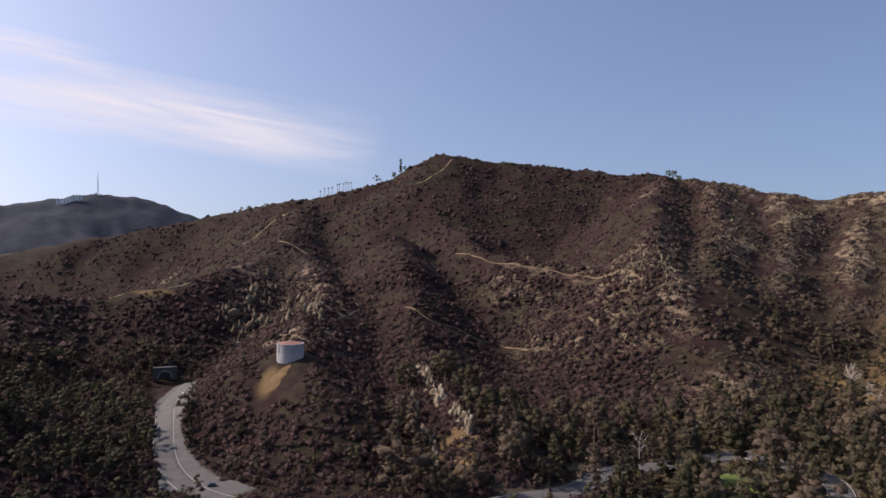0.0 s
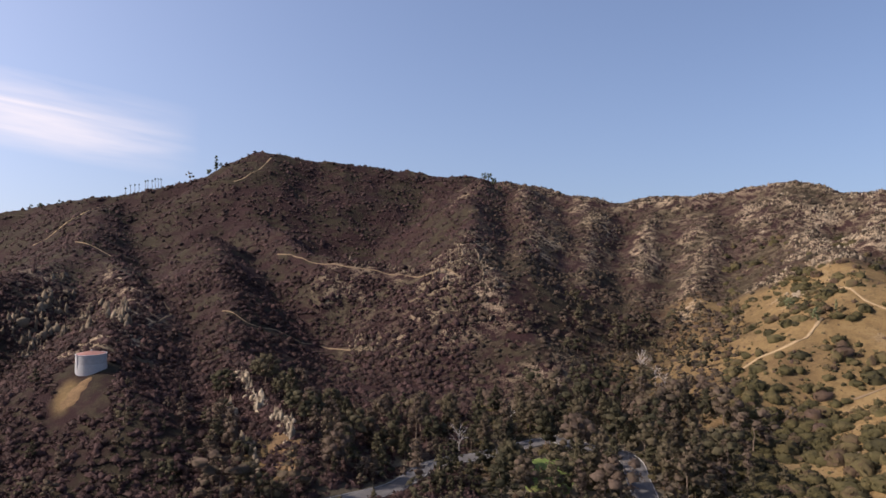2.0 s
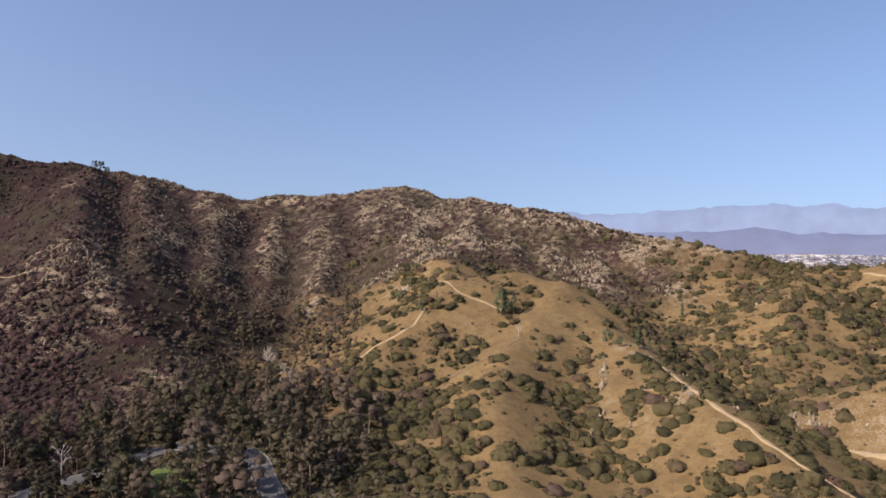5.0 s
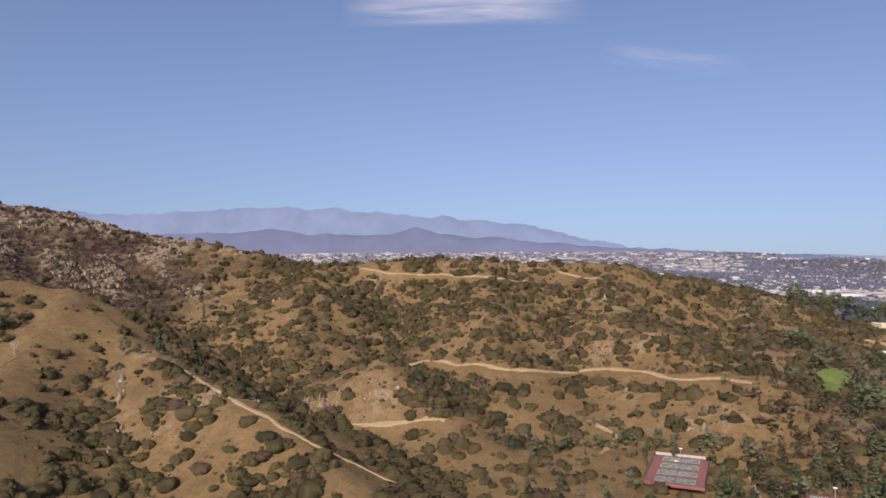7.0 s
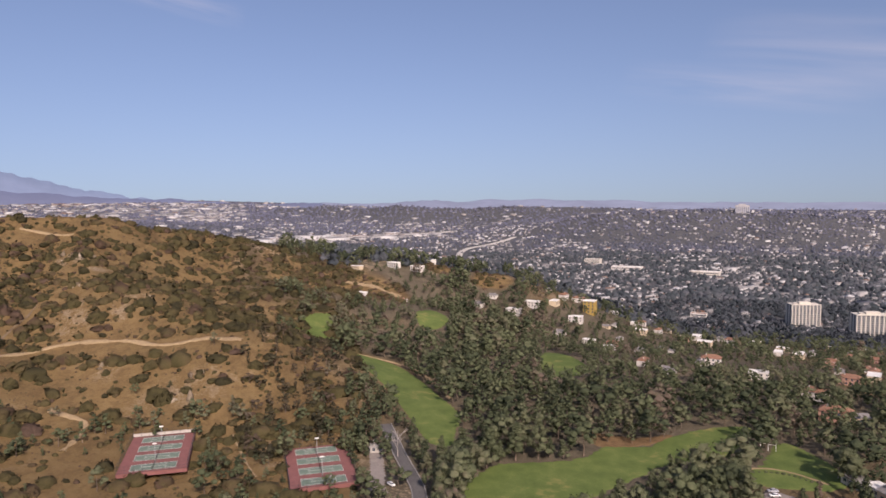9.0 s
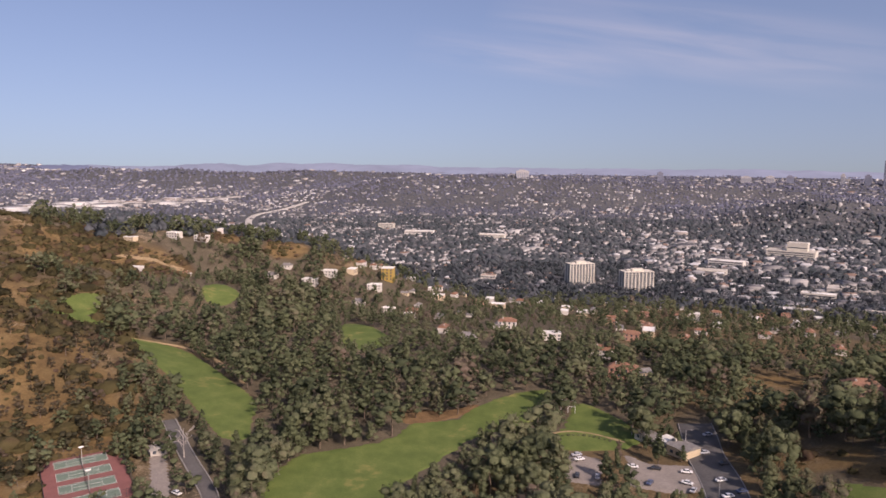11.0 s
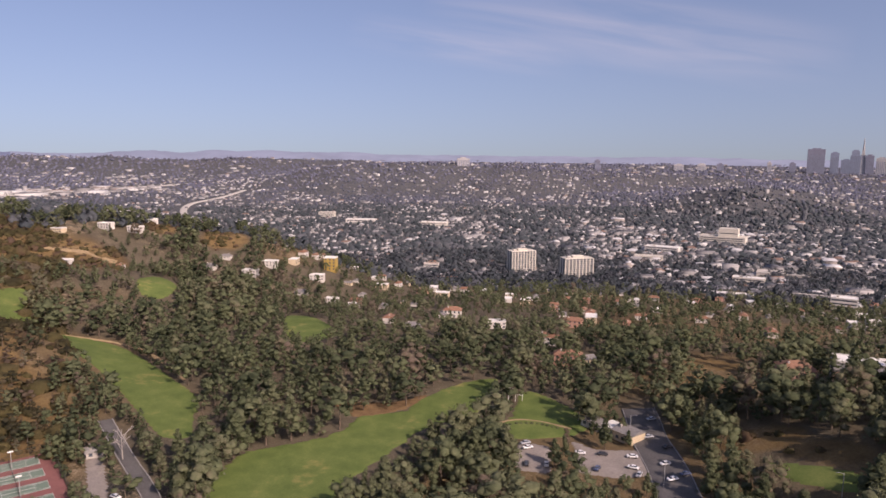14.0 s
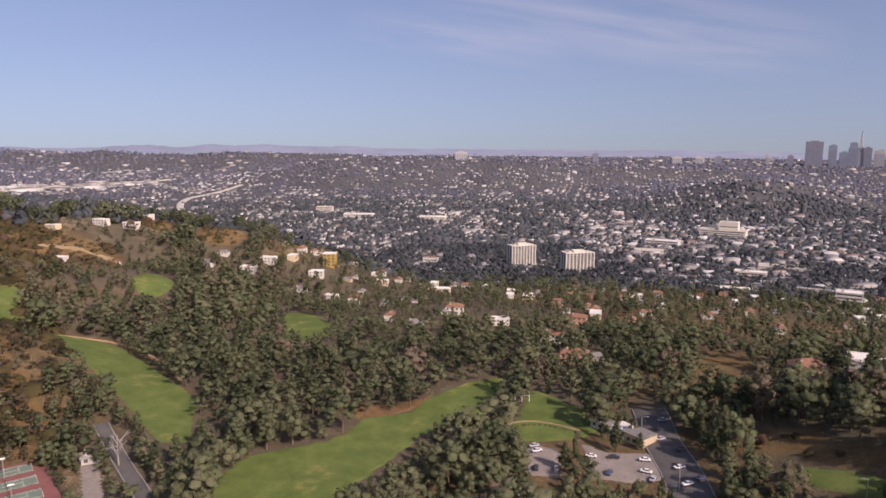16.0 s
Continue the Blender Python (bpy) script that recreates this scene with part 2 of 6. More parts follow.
M_SHRUB = lit_through(toned("shrub_leaves", [(0.0, (0.049, 0.044, 0.022)), (0.35, (0.087, 0.075, 0.032)), (0.6, (0.118, 0.094, 0.044)), (0.8, (0.103, 0.068, 0.043)), (1.0, (0.120, 0.081, 0.060))]), 0.2)
M_TREE = lit_through(toned("tree_leaves", [(0.0, (0.086, 0.106, 0.060)), (0.4, (0.152, 0.175, 0.094)), (0.66, (0.193, 0.207, 0.119)), (0.86, (0.188, 0.177, 0.112)), (1.0, (0.207, 0.160, 0.123))], spec=0.05), 0.32)
# Dry brown leaves, also darkened in colour for the shaded canyon.
M_SHADED_DRYTREE = lit_through(toned("shaded_dry_brown_green_leaves", [(0.0, (0.047, 0.046, 0.028)), (0.5, (0.093, 0.082, 0.048)), (0.8, (0.118, 0.094, 0.062)), (1.0, (0.132, 0.097, 0.074))], spec=0.1), 0.25)
# Maroon scrub, darkened for the slope's shade and purpled for haze.
M_SCRUB = lit_through(toned("shaded_hazy_dry_maroon_scrub", [(0.0, (0.043, 0.029, 0.026)), (0.4, (0.067, 0.042, 0.037)), (0.7, (0.079, 0.045, 0.042)), (1.0, (0.108, 0.066, 0.061))]), 0.2)
M_BARK = plain("bark", (0.16, 0.12, 0.09), 0.95, 2.0, 0.4)


# ---- land cover ----
def bearing(x, y):
    az = np.degrees(np.arctan2(x, y))
    return np.where(az < -120, az + 360, az), np.hypot(x, y)


def bare_knolls(x, y):
    """Golden bald spots on the two wooded knolls."""
    d = 0.35 * fbm(x, y, 30, 3, 66)
    hits = [1 - smooth(0.75, 1.15, np.hypot((x - cx) / a, (y - cy) / b) + d) for cx, cy, a, b in ((672, -254, 84, 60), (640, -300, 30, 18), (634, -412, 24, 20), (677, -376, 17, 13), (172, -369, 15, 14), (184, -405, 14, 12), (153, -352, 12, 11), (130, -293, 14, 9), (108, -285, 14, 7))]
    return np.max(hits, axis=0)


CANYON_FLOOR = [(-2, 330, 17, 14), (255, 400, 22, 40), (262, 470, 20, 45), (242, 350, 16, 22), (205, 330, 22, 14), (60, 372, 16, 12), (-95, 388, 7, 14), (-240, 588, 22, 12)]


def rocky(x, y):
    """The stony crest behind the golden hill."""
    az, r = bearing(x, y)
    n = fbm(x, y, 60, 3, 68)
    return smooth(632, 690, r + 45 * n) * (1 - smooth(57, 64, az + 7 * n)) * smooth(14, 22, az) * (1 - smooth(1300, 1500, r))


def hollow(x, y, d=20.0):
    """How far a place lies below the land round it."""
    return 0.25 * (land(x - d, y) + land(x + d, y) + land(x, y - d) + land(x, y + d)) - land(x, y)


def cover(x, y, z):
    """How much of golden grass, bare rock, wood floor, town and painted distance haze lies at a place."""
    az, r = bearing(x, y)
    n1, n2 = fbm(x, y, 90, 4, 61), fbm(x, y, 35, 4, 67)
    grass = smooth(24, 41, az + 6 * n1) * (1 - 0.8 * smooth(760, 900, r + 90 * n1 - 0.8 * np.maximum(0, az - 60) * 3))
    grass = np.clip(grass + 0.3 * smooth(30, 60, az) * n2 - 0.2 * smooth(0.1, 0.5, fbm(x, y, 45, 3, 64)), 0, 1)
    crag = rocky(x, y)
    grass = grass * (1 - 0.92 * crag)
    knoll = smooth(103, 107, az) * (1 - smooth(124, 127, az)) * smooth(590, 640, r) * (1 - smooth(850, 900, r))
    bald = bare_knolls(x, y)
    floor = np.max([1 - smooth(0.6, 1.2, np.hypot((x - cx) / a, (y - cy) / b) + 0.5 * n2) for cx, cy, a, b in CANYON_FLOOR], axis=0)
    grass = np.maximum(np.maximum(grass * (1 - knoll), bald * np.clip(1.0 + 1.0 * n2, 0.35, 1.0)), 0.85 * floor)
    # rock breaks out where the ground bulges, soil and scrub fill the hollows
    bulge = smooth(-1.0, 2.2, z - 0.25 * (land(x - 17, y) + land(x + 17, y) + land(x, y - 17) + land(x, y + 17)) + 1.5 * n2)
    rock = 0.45 * smooth(15, 24, az + 5 * n1) * smooth(640, 760, r + 80 * n2) * (1 - smooth(60, 70, az)) + 0.5 * smooth(0.2, 0.55, n2) * smooth(8, 20, az)
    rock = rock + 0.9 * smooth(-18, -15, az) * (1 - smooth(-9, -6, az)) * smooth(440, 480, r) * (1 - smooth(700, 800, r)) + 0.9 * np.exp(-((x + 8) ** 2 + (y - 425) ** 2) / 450) + 0.5 * smooth(2, 6, az) * (1 - smooth(17, 20, az)) * smooth(500, 540, r) * (1 - smooth(700, 730, r))
    wood = np.maximum(smooth(106 + 4.5 * (1 - smooth(420, 520, r)), 113 + 1.5 * (1 - smooth(420, 520, r)), az + 5 * n2) * (1 - smooth(780, 900, r)) * (1 - 0.6 * smooth(0.0, 0.4, n1)), smooth(2, 9, az) * (1 - smooth(36, 44, az)) * (1 - smooth(330, 420, r + 60 * n2)))
    rock = rock * (0.3 + 1.3 * bulge) + 0.5 * crag * smooth(33, 40, az) * (0.15 + 1.0 * smooth(-0.1, 0.4, n2)) + 0.4 * np.exp(-((x - 420) ** 2 / 500 + (y - 124) ** 2 / 1500))
    wood = np.maximum(wood, knoll) * (1 - 0.95 * bald)
    town = smooth(100, 112, az) * smooth(800, 900, r) + smooth(70, 80, az) * smooth(1000, 1300, r)
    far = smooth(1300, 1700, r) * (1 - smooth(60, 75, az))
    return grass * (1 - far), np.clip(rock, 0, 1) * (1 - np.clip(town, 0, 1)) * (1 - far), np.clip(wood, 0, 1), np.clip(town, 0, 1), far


# ---- mesh helpers ----
def mesh_from(name, verts, faces, mat, tone=None, sides=3, flat=True, normals=None):
    """A mesh of equal-sided faces from arrays, with soft leaf normals where they are given."""
    me = bpy.data.meshes.new(name)
    verts, faces = np.asarray(verts, np.float32), np.asarray(faces, np.int32)
    me.vertices.add(len(verts))
    me.vertices.foreach_set("co", verts.ravel())
    me.loops.add(faces.size)
    me.loops.foreach_set("vertex_index", faces.ravel())
    me.polygons.add(len(faces))
    me.polygons.foreach_set("loop_start", np.arange(0, faces.size, sides, dtype=np.int32))
    me.update(calc_edges=True)
    if not flat or normals is not None:
        me.polygons.foreach_set("use_smooth", np.ones(len(faces), bool))
    if normals is not None:
        me.attributes.new("custom_normal", "FLOAT_VECTOR", "POINT").data.foreach_set("vector", np.asarray(normals, np.float32).ravel())
    if tone is not None:
        me.attributes.new("tone", "FLOAT", "POINT").data.foreach_set("value", np.asarray(tone, np.float32))
    me.materials.append(mat)
    return me


def spread_copies(name, kinds, which, places, scales, turns, mat, tones, flat=True, jitter=0.1):
    """Many copies of a few shapes, joined into one mesh."""
    vs, fs, ts, ns, at_vert = [], [], [], [], 0
    for k, (v, f, *soft) in enumerate(kinds):
        idx = np.where(which == k)[0]
        if len(idx) == 0:
            continue
        c, s = np.cos(turns[idx])[:, None], np.sin(turns[idx])[:, None]
        sc = scales[idx]
        x, y, z = v[None, :, 0] * sc[:, :1], v[None, :, 1] * sc[:, 1:2], v[None, :, 2] * sc[:, 2:3]
        p = np.stack([x * c - y * s, x * s + y * c, z], 2) + places[idx][:, None, :]
        vs.append(p.reshape(-1, 3))
        if soft:
            u = soft[0]
            ns.append(np.stack([u[None, :, 0] * c - u[None, :, 1] * s, u[None, :, 0] * s + u[None, :, 1] * c, np.repeat(u[None, :, 2], len(idx), 0)], 2).reshape(-1, 3))
        fs.append((f[None] + (np.arange(len(idx)) * len(v))[:, None, None] + at_vert).reshape(-1, 3))
        own = np.random.default_rng(len(v) + k).normal(size=len(v)) * jitter
        ts.append((tones[idx][:, None] + own[None]).ravel())
        at_vert += len(idx) * len(v)
    return new(name, mesh_from(name, np.concatenate(vs), np.concatenate(fs), mat, np.concatenate(ts), 3, flat, np.concatenate(ns) if ns else None))


def ball(level):
    bm = bmesh.new()
    bmesh.ops.create_icosphere(bm, subdivisions=level, radius=1.0)
    v = np.array([p.co[:] for p in bm.verts])
    f = np.array([[q.index for q in p.verts] for p in bm.faces])
    bm.free()
    return v, f


BALLS = {k: ball(k) for k in (1, 2)}
BALLS[0] = (np.array([(1, 0, 0), (0, 1, 0), (-1, 0, 0), (0, -1, 0), (0, 0, 1), (0, 0, -1)], float),
            np.array([(0, 1, 4), (1, 2, 4), (2, 3, 4), (3, 0, 4), (1, 0, 5), (2, 1, 5), (3, 2, 5), (0, 3, 5)]))


def unit(a):
    return a / np.maximum(np.linalg.norm(a, axis=-1, keepdims=True), 1e-9)


def flakes(centres, normals, size, rs):
    """Small leaf sprays standing on a surface, shaded as the surface they stand on."""
    n = len(centres)
    a = rs.normal(size=(n, 3))
    a = unit(a - normals * (a * normals).sum(1)[:, None] * 0.8)
    b = unit(np.cross(normals, a) + 0.45 * rs.normal(size=(n, 3)))
    s = size * rs.uniform(0.6, 1.4, n)[:, None]
    v = np.stack([centres - a * s * 0.5, centres + a * s * 0.5, centres + b * s + normals * s * 0.4], 1).reshape(-1, 3)
    return v, np.arange(3 * n).reshape(-1, 3), np.repeat(unit(normals + np.array((0, 0, 0.25)) + 0.38 * rs.normal(size=(n, 3))), 3, 0)


def lump(centre, radius, level, rs, rough=0.25, squash=1.0):
    v, f = BALLS[level]
    k = 1 + rough * rs.normal(size=len(v))[:, None]
    return v * k * np.array([1, 1, squash]) * radius + np.array(centre), f, unit(v + np.array((0, 0, 0.35)) + 0.3 * rs.normal(size=v.shape))


def fuse(pieces):
    vs, fs, ns, n = [], [], [], 0
    for v, f, *soft in pieces:
        vs.append(v)
        fs.append(f + n)
        ns += soft
        n += len(v)
    return (np.concatenate(vs), np.concatenate(fs)) + ((np.concatenate(ns),) if ns else ())


def shrub_shape(seed, leaves=50, level=1, lumps=3):
    """A dome-shaped bush about one metre in radius: a full middle, lesser lobes leaning on it, and sprays breaking the outline."""
    rs = np.random.default_rng(seed)
    out = []
    for k in range(lumps):
        a, d = rs.uniform(0, 6.28), 0.62 * (k > 0) * rs.uniform(0.6, 1.1)
        c = np.array((d * math.cos(a), d * math.sin(a), rs.uniform(0.15, 0.3)))
        r = rs.uniform(0.72, 0.85) if k == 0 else rs.uniform(0.42, 0.66)
        out.append(lump(c, r, level if k == 0 else max(level - 1, 0), rs, 0.1, 0.82))
        if leaves:
            nn = rs.normal(size=(leaves // lumps, 3))
            nn[:, 2] = np.abs(nn[:, 2]) * 0.9
            nn = unit(nn)
            out.append(flakes(c + nn * r * np.array([1, 1, 0.82]) * rs.uniform(0.88, 1.1, len(nn))[:, None], nn, 0.24 if leaves > 40 else 0.30, rs))
    return fuse(out)


def crown_shape(seed, form, leaves, lumps, level=1):
    """The crown of a tree one metre high, pine, round or slim: boughs of leaf sprays round a loose core."""
    rs = np.random.default_rng(seed)
    out = []
    m = max(leaves // lumps, 0)
    spray = float(np.clip(0.2 / math.sqrt(m + 0.5), 0.034, 0.07))
    lean = rs.normal(size=2) * 0.04
    core = np.array((0, 0, 0.5))
    for k in range(lumps):
        t = (k + rs.uniform(0, 0.9)) / lumps
        if form == "pine":
            z, w, r = 0.22 + 0.74 * t, 0.22 * (1 - t) ** 0.75, (0.05 + 0.075 * (1 - t)) * rs.uniform(0.7, 1.15)
        elif form == "slim":
            z, w, r = 0.12 + 0.82 * t, 0.05, (0.045 + 0.05 * math.sin(math.pi * min(1, t + 0.15))) * rs.uniform(0.7, 1.1)
        else:
            z, w, r = 0.32 + 0.58 * t, 0.32 * math.sin(math.pi * (0.25 + 0.65 * t)), rs.uniform(0.07, 0.15)
        a = 2.4 * k + rs.uniform(-0.6, 0.6)
        w *= rs.uniform(0.45, 1.15)
        c = np.array((w * math.cos(a) + lean[0] * t, w * math.sin(a) + lean[1] * t, min(z, 0.94)))
        v, f, n = lump(c, r * (0.92 if m < 20 else 0.8), level, rs, 0.15, 0.85)
        out.append((v, f, unit(n + 0.5 * unit(v - core))))
        if m:
            nn = unit(rs.normal(size=(m, 3)) + np.array((0, 0, 0.35)))
            at_leaf = c + nn * r * np.array([1.1, 1.1, 0.9]) * rs.uniform(0.8, 1.18, m)[:, None]
            out.append(flakes(at_leaf, unit(nn + 0.5 * unit(at_leaf - core)), spray, rs))
    return fuse(out)


def trunk_shape(seed, top=0.6, width=0.018, sides=5, limbs=5):
    """A tapered, slightly bent trunk with a few limbs, for a tree one metre high."""
    rs = np.random.default_rng(seed)
    out = []

    def stick(a, b, ra, rb):
        a, b = np.array(a), np.array(b)
        d = (b - a) / np.linalg.norm(b - a)
        u = np.cross(d, (0.3, 0.9, 0.1))
        u /= np.linalg.norm(u)
        w = np.cross(d, u)
        an = np.arange(sides) * 2 * np.pi / sides
        ring = np.cos(an)[:, None] * u + np.sin(an)[:, None] * w
        v = np.concatenate([a + ring * ra, b + ring * rb])
        f = np.concatenate([[(i, (i + 1) % sides, sides + i), ((i + 1) % sides, sides + (i + 1) % sides, sides + i)] for i in range(sides)])
        out.append((v, f))
    p = np.array([0, 0, -0.03])
    for k in range(3):
        q = np.array([rs.normal() * 0.012, rs.normal() * 0.012, top * (k + 1) / 3])
        stick(p, q, width * (1 - 0.25 * k), width * (0.75 - 0.25 * k))
        p = q
    for k in range(limbs):
        h = rs.uniform(0.25, top)
        a = rs.uniform(0, 6.28)
        stick((0, 0, h), (0.14 * math.cos(a), 0.14 * math.sin(a), h + rs.uniform(0.06, 0.16)), width * 0.4, width * 0.15)
    return fuse(out)


# ---- ground sheet ----
def build_ground():
    fine = np.arange(-36, 178.01, 0.3)
    azs = np.radians(np.concatenate([fine, np.arange(181, 323.5, 3.0)]))
    rs = [30.0]
    while rs[-1] < 4930:
        rs.append(rs[-1] + (9.0 if rs[-1] < 190 else max(2.0, rs[-1] * (0.0098 if rs[-1] < 1350 else 0.017))))
    rs = np.array(rs)
    a, r = np.meshgrid(azs, rs)
    x, y = r * np.sin(a), r * np.cos(a)
    z = land(x.ravel(), y.ravel()).reshape(x.shape)
    na, nr = len(azs), len(rs)
    verts = np.concatenate([np.stack([x, y, z], 2).reshape(-1, 3), [[0, 0, z[0].mean()]]])
    i, j = np.meshgrid(np.arange(na), np.arange(nr - 1))
    k = (i + 1) % na
    quads = np.stack([j * na + i, (j + 1) * na + i, (j + 1) * na + k, j * na + k], 2).reshape(-1, 4)[:, ::-1]
    me = bpy.data.meshes.new("ground")
    me.vertices.add(len(verts))
    me.vertices.foreach_set("co", verts.astype(np.float32).ravel())
    cap = np.array([(n, (n + 1) % na, len(verts) - 1) for n in range(na)], np.int32)
    loops = np.concatenate([quads.ravel(), cap[:, ::-1].ravel()]).astype(np.int32)
    starts = np.concatenate([np.arange(len(quads)) * 4, len(quads) * 4 + np.arange(na) * 3]).astype(np.int32)
    me.loops.add(len(loops))
    me.loops.foreach_set("vertex_index", loops)
    me.polygons.add(len(starts))
    me.polygons.foreach_set("loop_start", starts)
    me.update(calc_edges=True)
    me.polygons.foreach_set("use_smooth", np.ones(len(starts), bool))
    for name, values in zip(("grass", "rock", "wood", "town", "haze_tint"), cover(verts[:, 0], verts[:, 1], verts[:, 2])):
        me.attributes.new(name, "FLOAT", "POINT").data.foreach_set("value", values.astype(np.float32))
    me.materials.append(M_GROUND)
    return tagged(new("ground", me), "dry hillside ground of golden grass, scrub and rock", "ground", kind="structure")


build_ground()


# ---- chaparral on the slopes ----
def scatter_polar(n, az0, az1, r0, r1, seed):
    g = np.random.default_rng(seed)
    az = np.radians(g.uniform(az0, az1, n))
    r = np.sqrt(g.uniform(r0 * r0, r1 * r1, n))
    return r * np.sin(az), r * np.cos(az), g


def shrubs(name, n, az0, az1, r0, r1, seed, lod, keep, size, tone, label, mat=None, skew=2.6):
    x, y, g = scatter_polar(n, az0, az1, r0, r1, seed)
    ok = keep(x, y, g)
    x, y = x[ok], y[ok]
    z = land(x, y)
    m = len(x)
    s = size[0] + (size[1] - size[0]) * g.random(m) ** skew
    sc = np.stack([s * g.uniform(0.85, 1.3, m), s * g.uniform(0.85, 1.3, m), s * g.uniform(0.75, 1.2, m)], 1)
    kinds = [shrub_shape(seed * 10 + k, *lod) for k in range(6)]
    ob = spread_copies(name, kinds, g.integers(0, 6, m), np.stack([x, y, z - 0.15 * s], 1), sc, g.uniform(0, 6.28, m), mat or M_SHRUB,
                       np.clip(tone[0] + tone[1] * g.normal(size=m), 0, 1))
    return tagged(ob, label, "shrubs", kind="stuff")


# ---- woods ----
FORMS = ("pine", "round", "round", "pine", "slim", "round")


# ---- plan of roads, paths and lawns (x, y) ----
ROADS = [
    ("canyon_road", 9.0, [(-169, 476), (-163, 422), (-149, 379), (-135, 344), (-120, 318), (-100, 298), (-72, 287), (-45, 284), (10, 288), (52, 304), (79, 331), (103, 338), (148, 352)]),
    ("canyon_road", 10.0, [(148, 357), (160, 337), (173, 315), (163, 285), (152, 255), (140, 215)]),
    ("park_avenue", 13.0, [(186, -316), (178, -303), (169, -288), (155, -269), (144, -252), (134, -236), (120, -205)]),
    ("court_lane", 5.0, [(350, -163), (332, -158), (310, -152), (290, -147), (270, -140), (235, -120)]),
]
PATHS = [
    (2.2, [(413, 237), (377, 198), (354, 168), (331, 136), (322, 113), (322, 99), (323, 84), (323, 71)]),
    (2.2, [(502, 106), (497, 79), (481, 57), (472, 37), (476, 22), (486, 8), (500, -8), (503, -23), (496, -42), (489, -56), (479, -69), (468, -82), (465, -95), (461, -105), (448, -118)]),
    (2.5, [(395, 115), (396, 103), (398, 90), (401, 77), (403, 71), (400, 61)]),
    (2.2, [(389, -24), (405, -32), (418, -34), (433, -20)]),
    (1.7, [(718, 200), (710, 178), (703, 149), (697, 122), (688, 98), (669, 79), (656, 51), (683, 26)]),
    (1.7, [(704, -5), (700, -17), (690, -43)]),
    (0.8, [(15, 786), (38, 750), (72, 703), (113, 678), (147, 639), (163, 583)]),
    (1.5, [(293, 387), (306, 386), (315, 382), (329, 377), (344, 383), (353, 387)]),
    (1.1, [(402, 428), (387, 393), (388, 376), (393, 365), (398, 352)]),
    (0.95, [(312, 319), (336, 314), (349, 309), (371, 310)]),
    (0.9, [(500, 77), (528, 64), (558, 50)]),
    (0.9, [(519, 3), (545, -8), (567, -16)]),
    (1.2, [(370, -94), (350, -93), (333, -92), (322, -92)]),
    (1.8, [(-294, 1040), (-262, 1072), (-230, 1116)]),
    (1.2, [(-205, 880), (-190, 871), (-159, 855)]),
    (1.2, [(-40, 1060), (-33, 1063), (-8, 1087), (14, 1130)]),
    (0.9, [(-79, 536), (-71, 600), (-82, 650)]),
    (0.9, [(-31, 584), (-10, 568), (11, 582), (30, 583), (47, 595), (68, 565)]),
    (2.2, [(-270, 574), (-256, 585), (-235, 600), (-222, 625)]),
    (0.7, [(285, 499), (261, 437), (237, 400), (205, 372)]),
    (1.8, [(478, -192), (466, -218), (440, -226), (400, -220), (372, -212)]),
    (1.0, [(219, -245), (226, -256), (227, -266), (222, -276), (213, -280), (199, -281)]),
    (4.0, [(684, -276), (668, -289), (655, -297), (642, -302), (632, -309)]),
]
LAWNS = [
    ("fairway", [(478, -193), (473, -209), (456, -219), (421, -218), (378, -210), (345, -203), (328, -190), (311, -178), (319, -171), (338, -174), (370, -181), (403, -187), (430, -187), (458, -186)]),
    ("fairway", [(284, -180), (278, -198), (271, -215), (273, -227), (276, -240), (266, -252), (270, -271), (268, -301), (259, -314), (249, -296), (240, -273), (246, -243), (242, -222), (237, -195), (228, -178), (235, -150), (262, -150)]),
    ("putting_green", [(226, -257), (226, -275), (238, -308), (206, -299), (194, -283), (202, -267), (217, -257)]),
    ("fairway", [(464, -349), (445, -354), (398, -334), (386, -304), (406, -302), (440, -325)]),
    ("fairway", [(560, -288), (570, -312), (546, -312), (526, -290), (532, -277)]),
    ("fairway", [(556, -188), (560, -212), (534, -205), (530, -186)]),
    ("fairway", [(536, -173), (533, -190), (515, -205), (506, -200), (513, -179)]),
    ("lawn", [(126, 326), (144, 320), (129, 284), (112, 291)]),
    ("lawn", [(126, -277), (111, -277), (94, -274), (91, -267), (101, -266), (114, -268)]),
]
YARDS = [
    [(210, -257), (198, -262), (186, -242), (197, -236)],
    [(193, -271), (183, -270), (166, -279), (157, -261), (164, -253), (179, -248)],
    [(330, -153), (316, -146), (282, -132), (288, -126), (312, -138), (333, -146)],
    [(-180, 473), (-173, 483), (-145, 424), (-141, 395), (-138, 374), (-124, 346), (-102, 319), (-79, 305), (-85, 299), (-121, 301), (-141, 348), (-176, 430)],
]
COURTS = [((362, -60.5), 14.5, 27.0, 45.0), ((319, -118), 14.0, 27.0, 45.0)]     # middle, turn in degrees, width, depth
SPUR = [(-21, 444), (-9, 446), (10, 372), (24, 344), (26, 318), (2, 312), (-6, 345), (-18, 375)]      # bare rock and ochre earth
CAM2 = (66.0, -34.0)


def inside(poly, x, y):
    p, hit = np.array(poly, float), np.zeros(np.shape(x), bool)
    for (ax, ay), (bx, by) in zip(p, np.roll(p, -1, 0)):
        cross = (ay > y) != (by > y)
        hit ^= cross & (x < (bx - ax) * (y - ay) / (by - ay + 1e-9) + ax)
    return hit


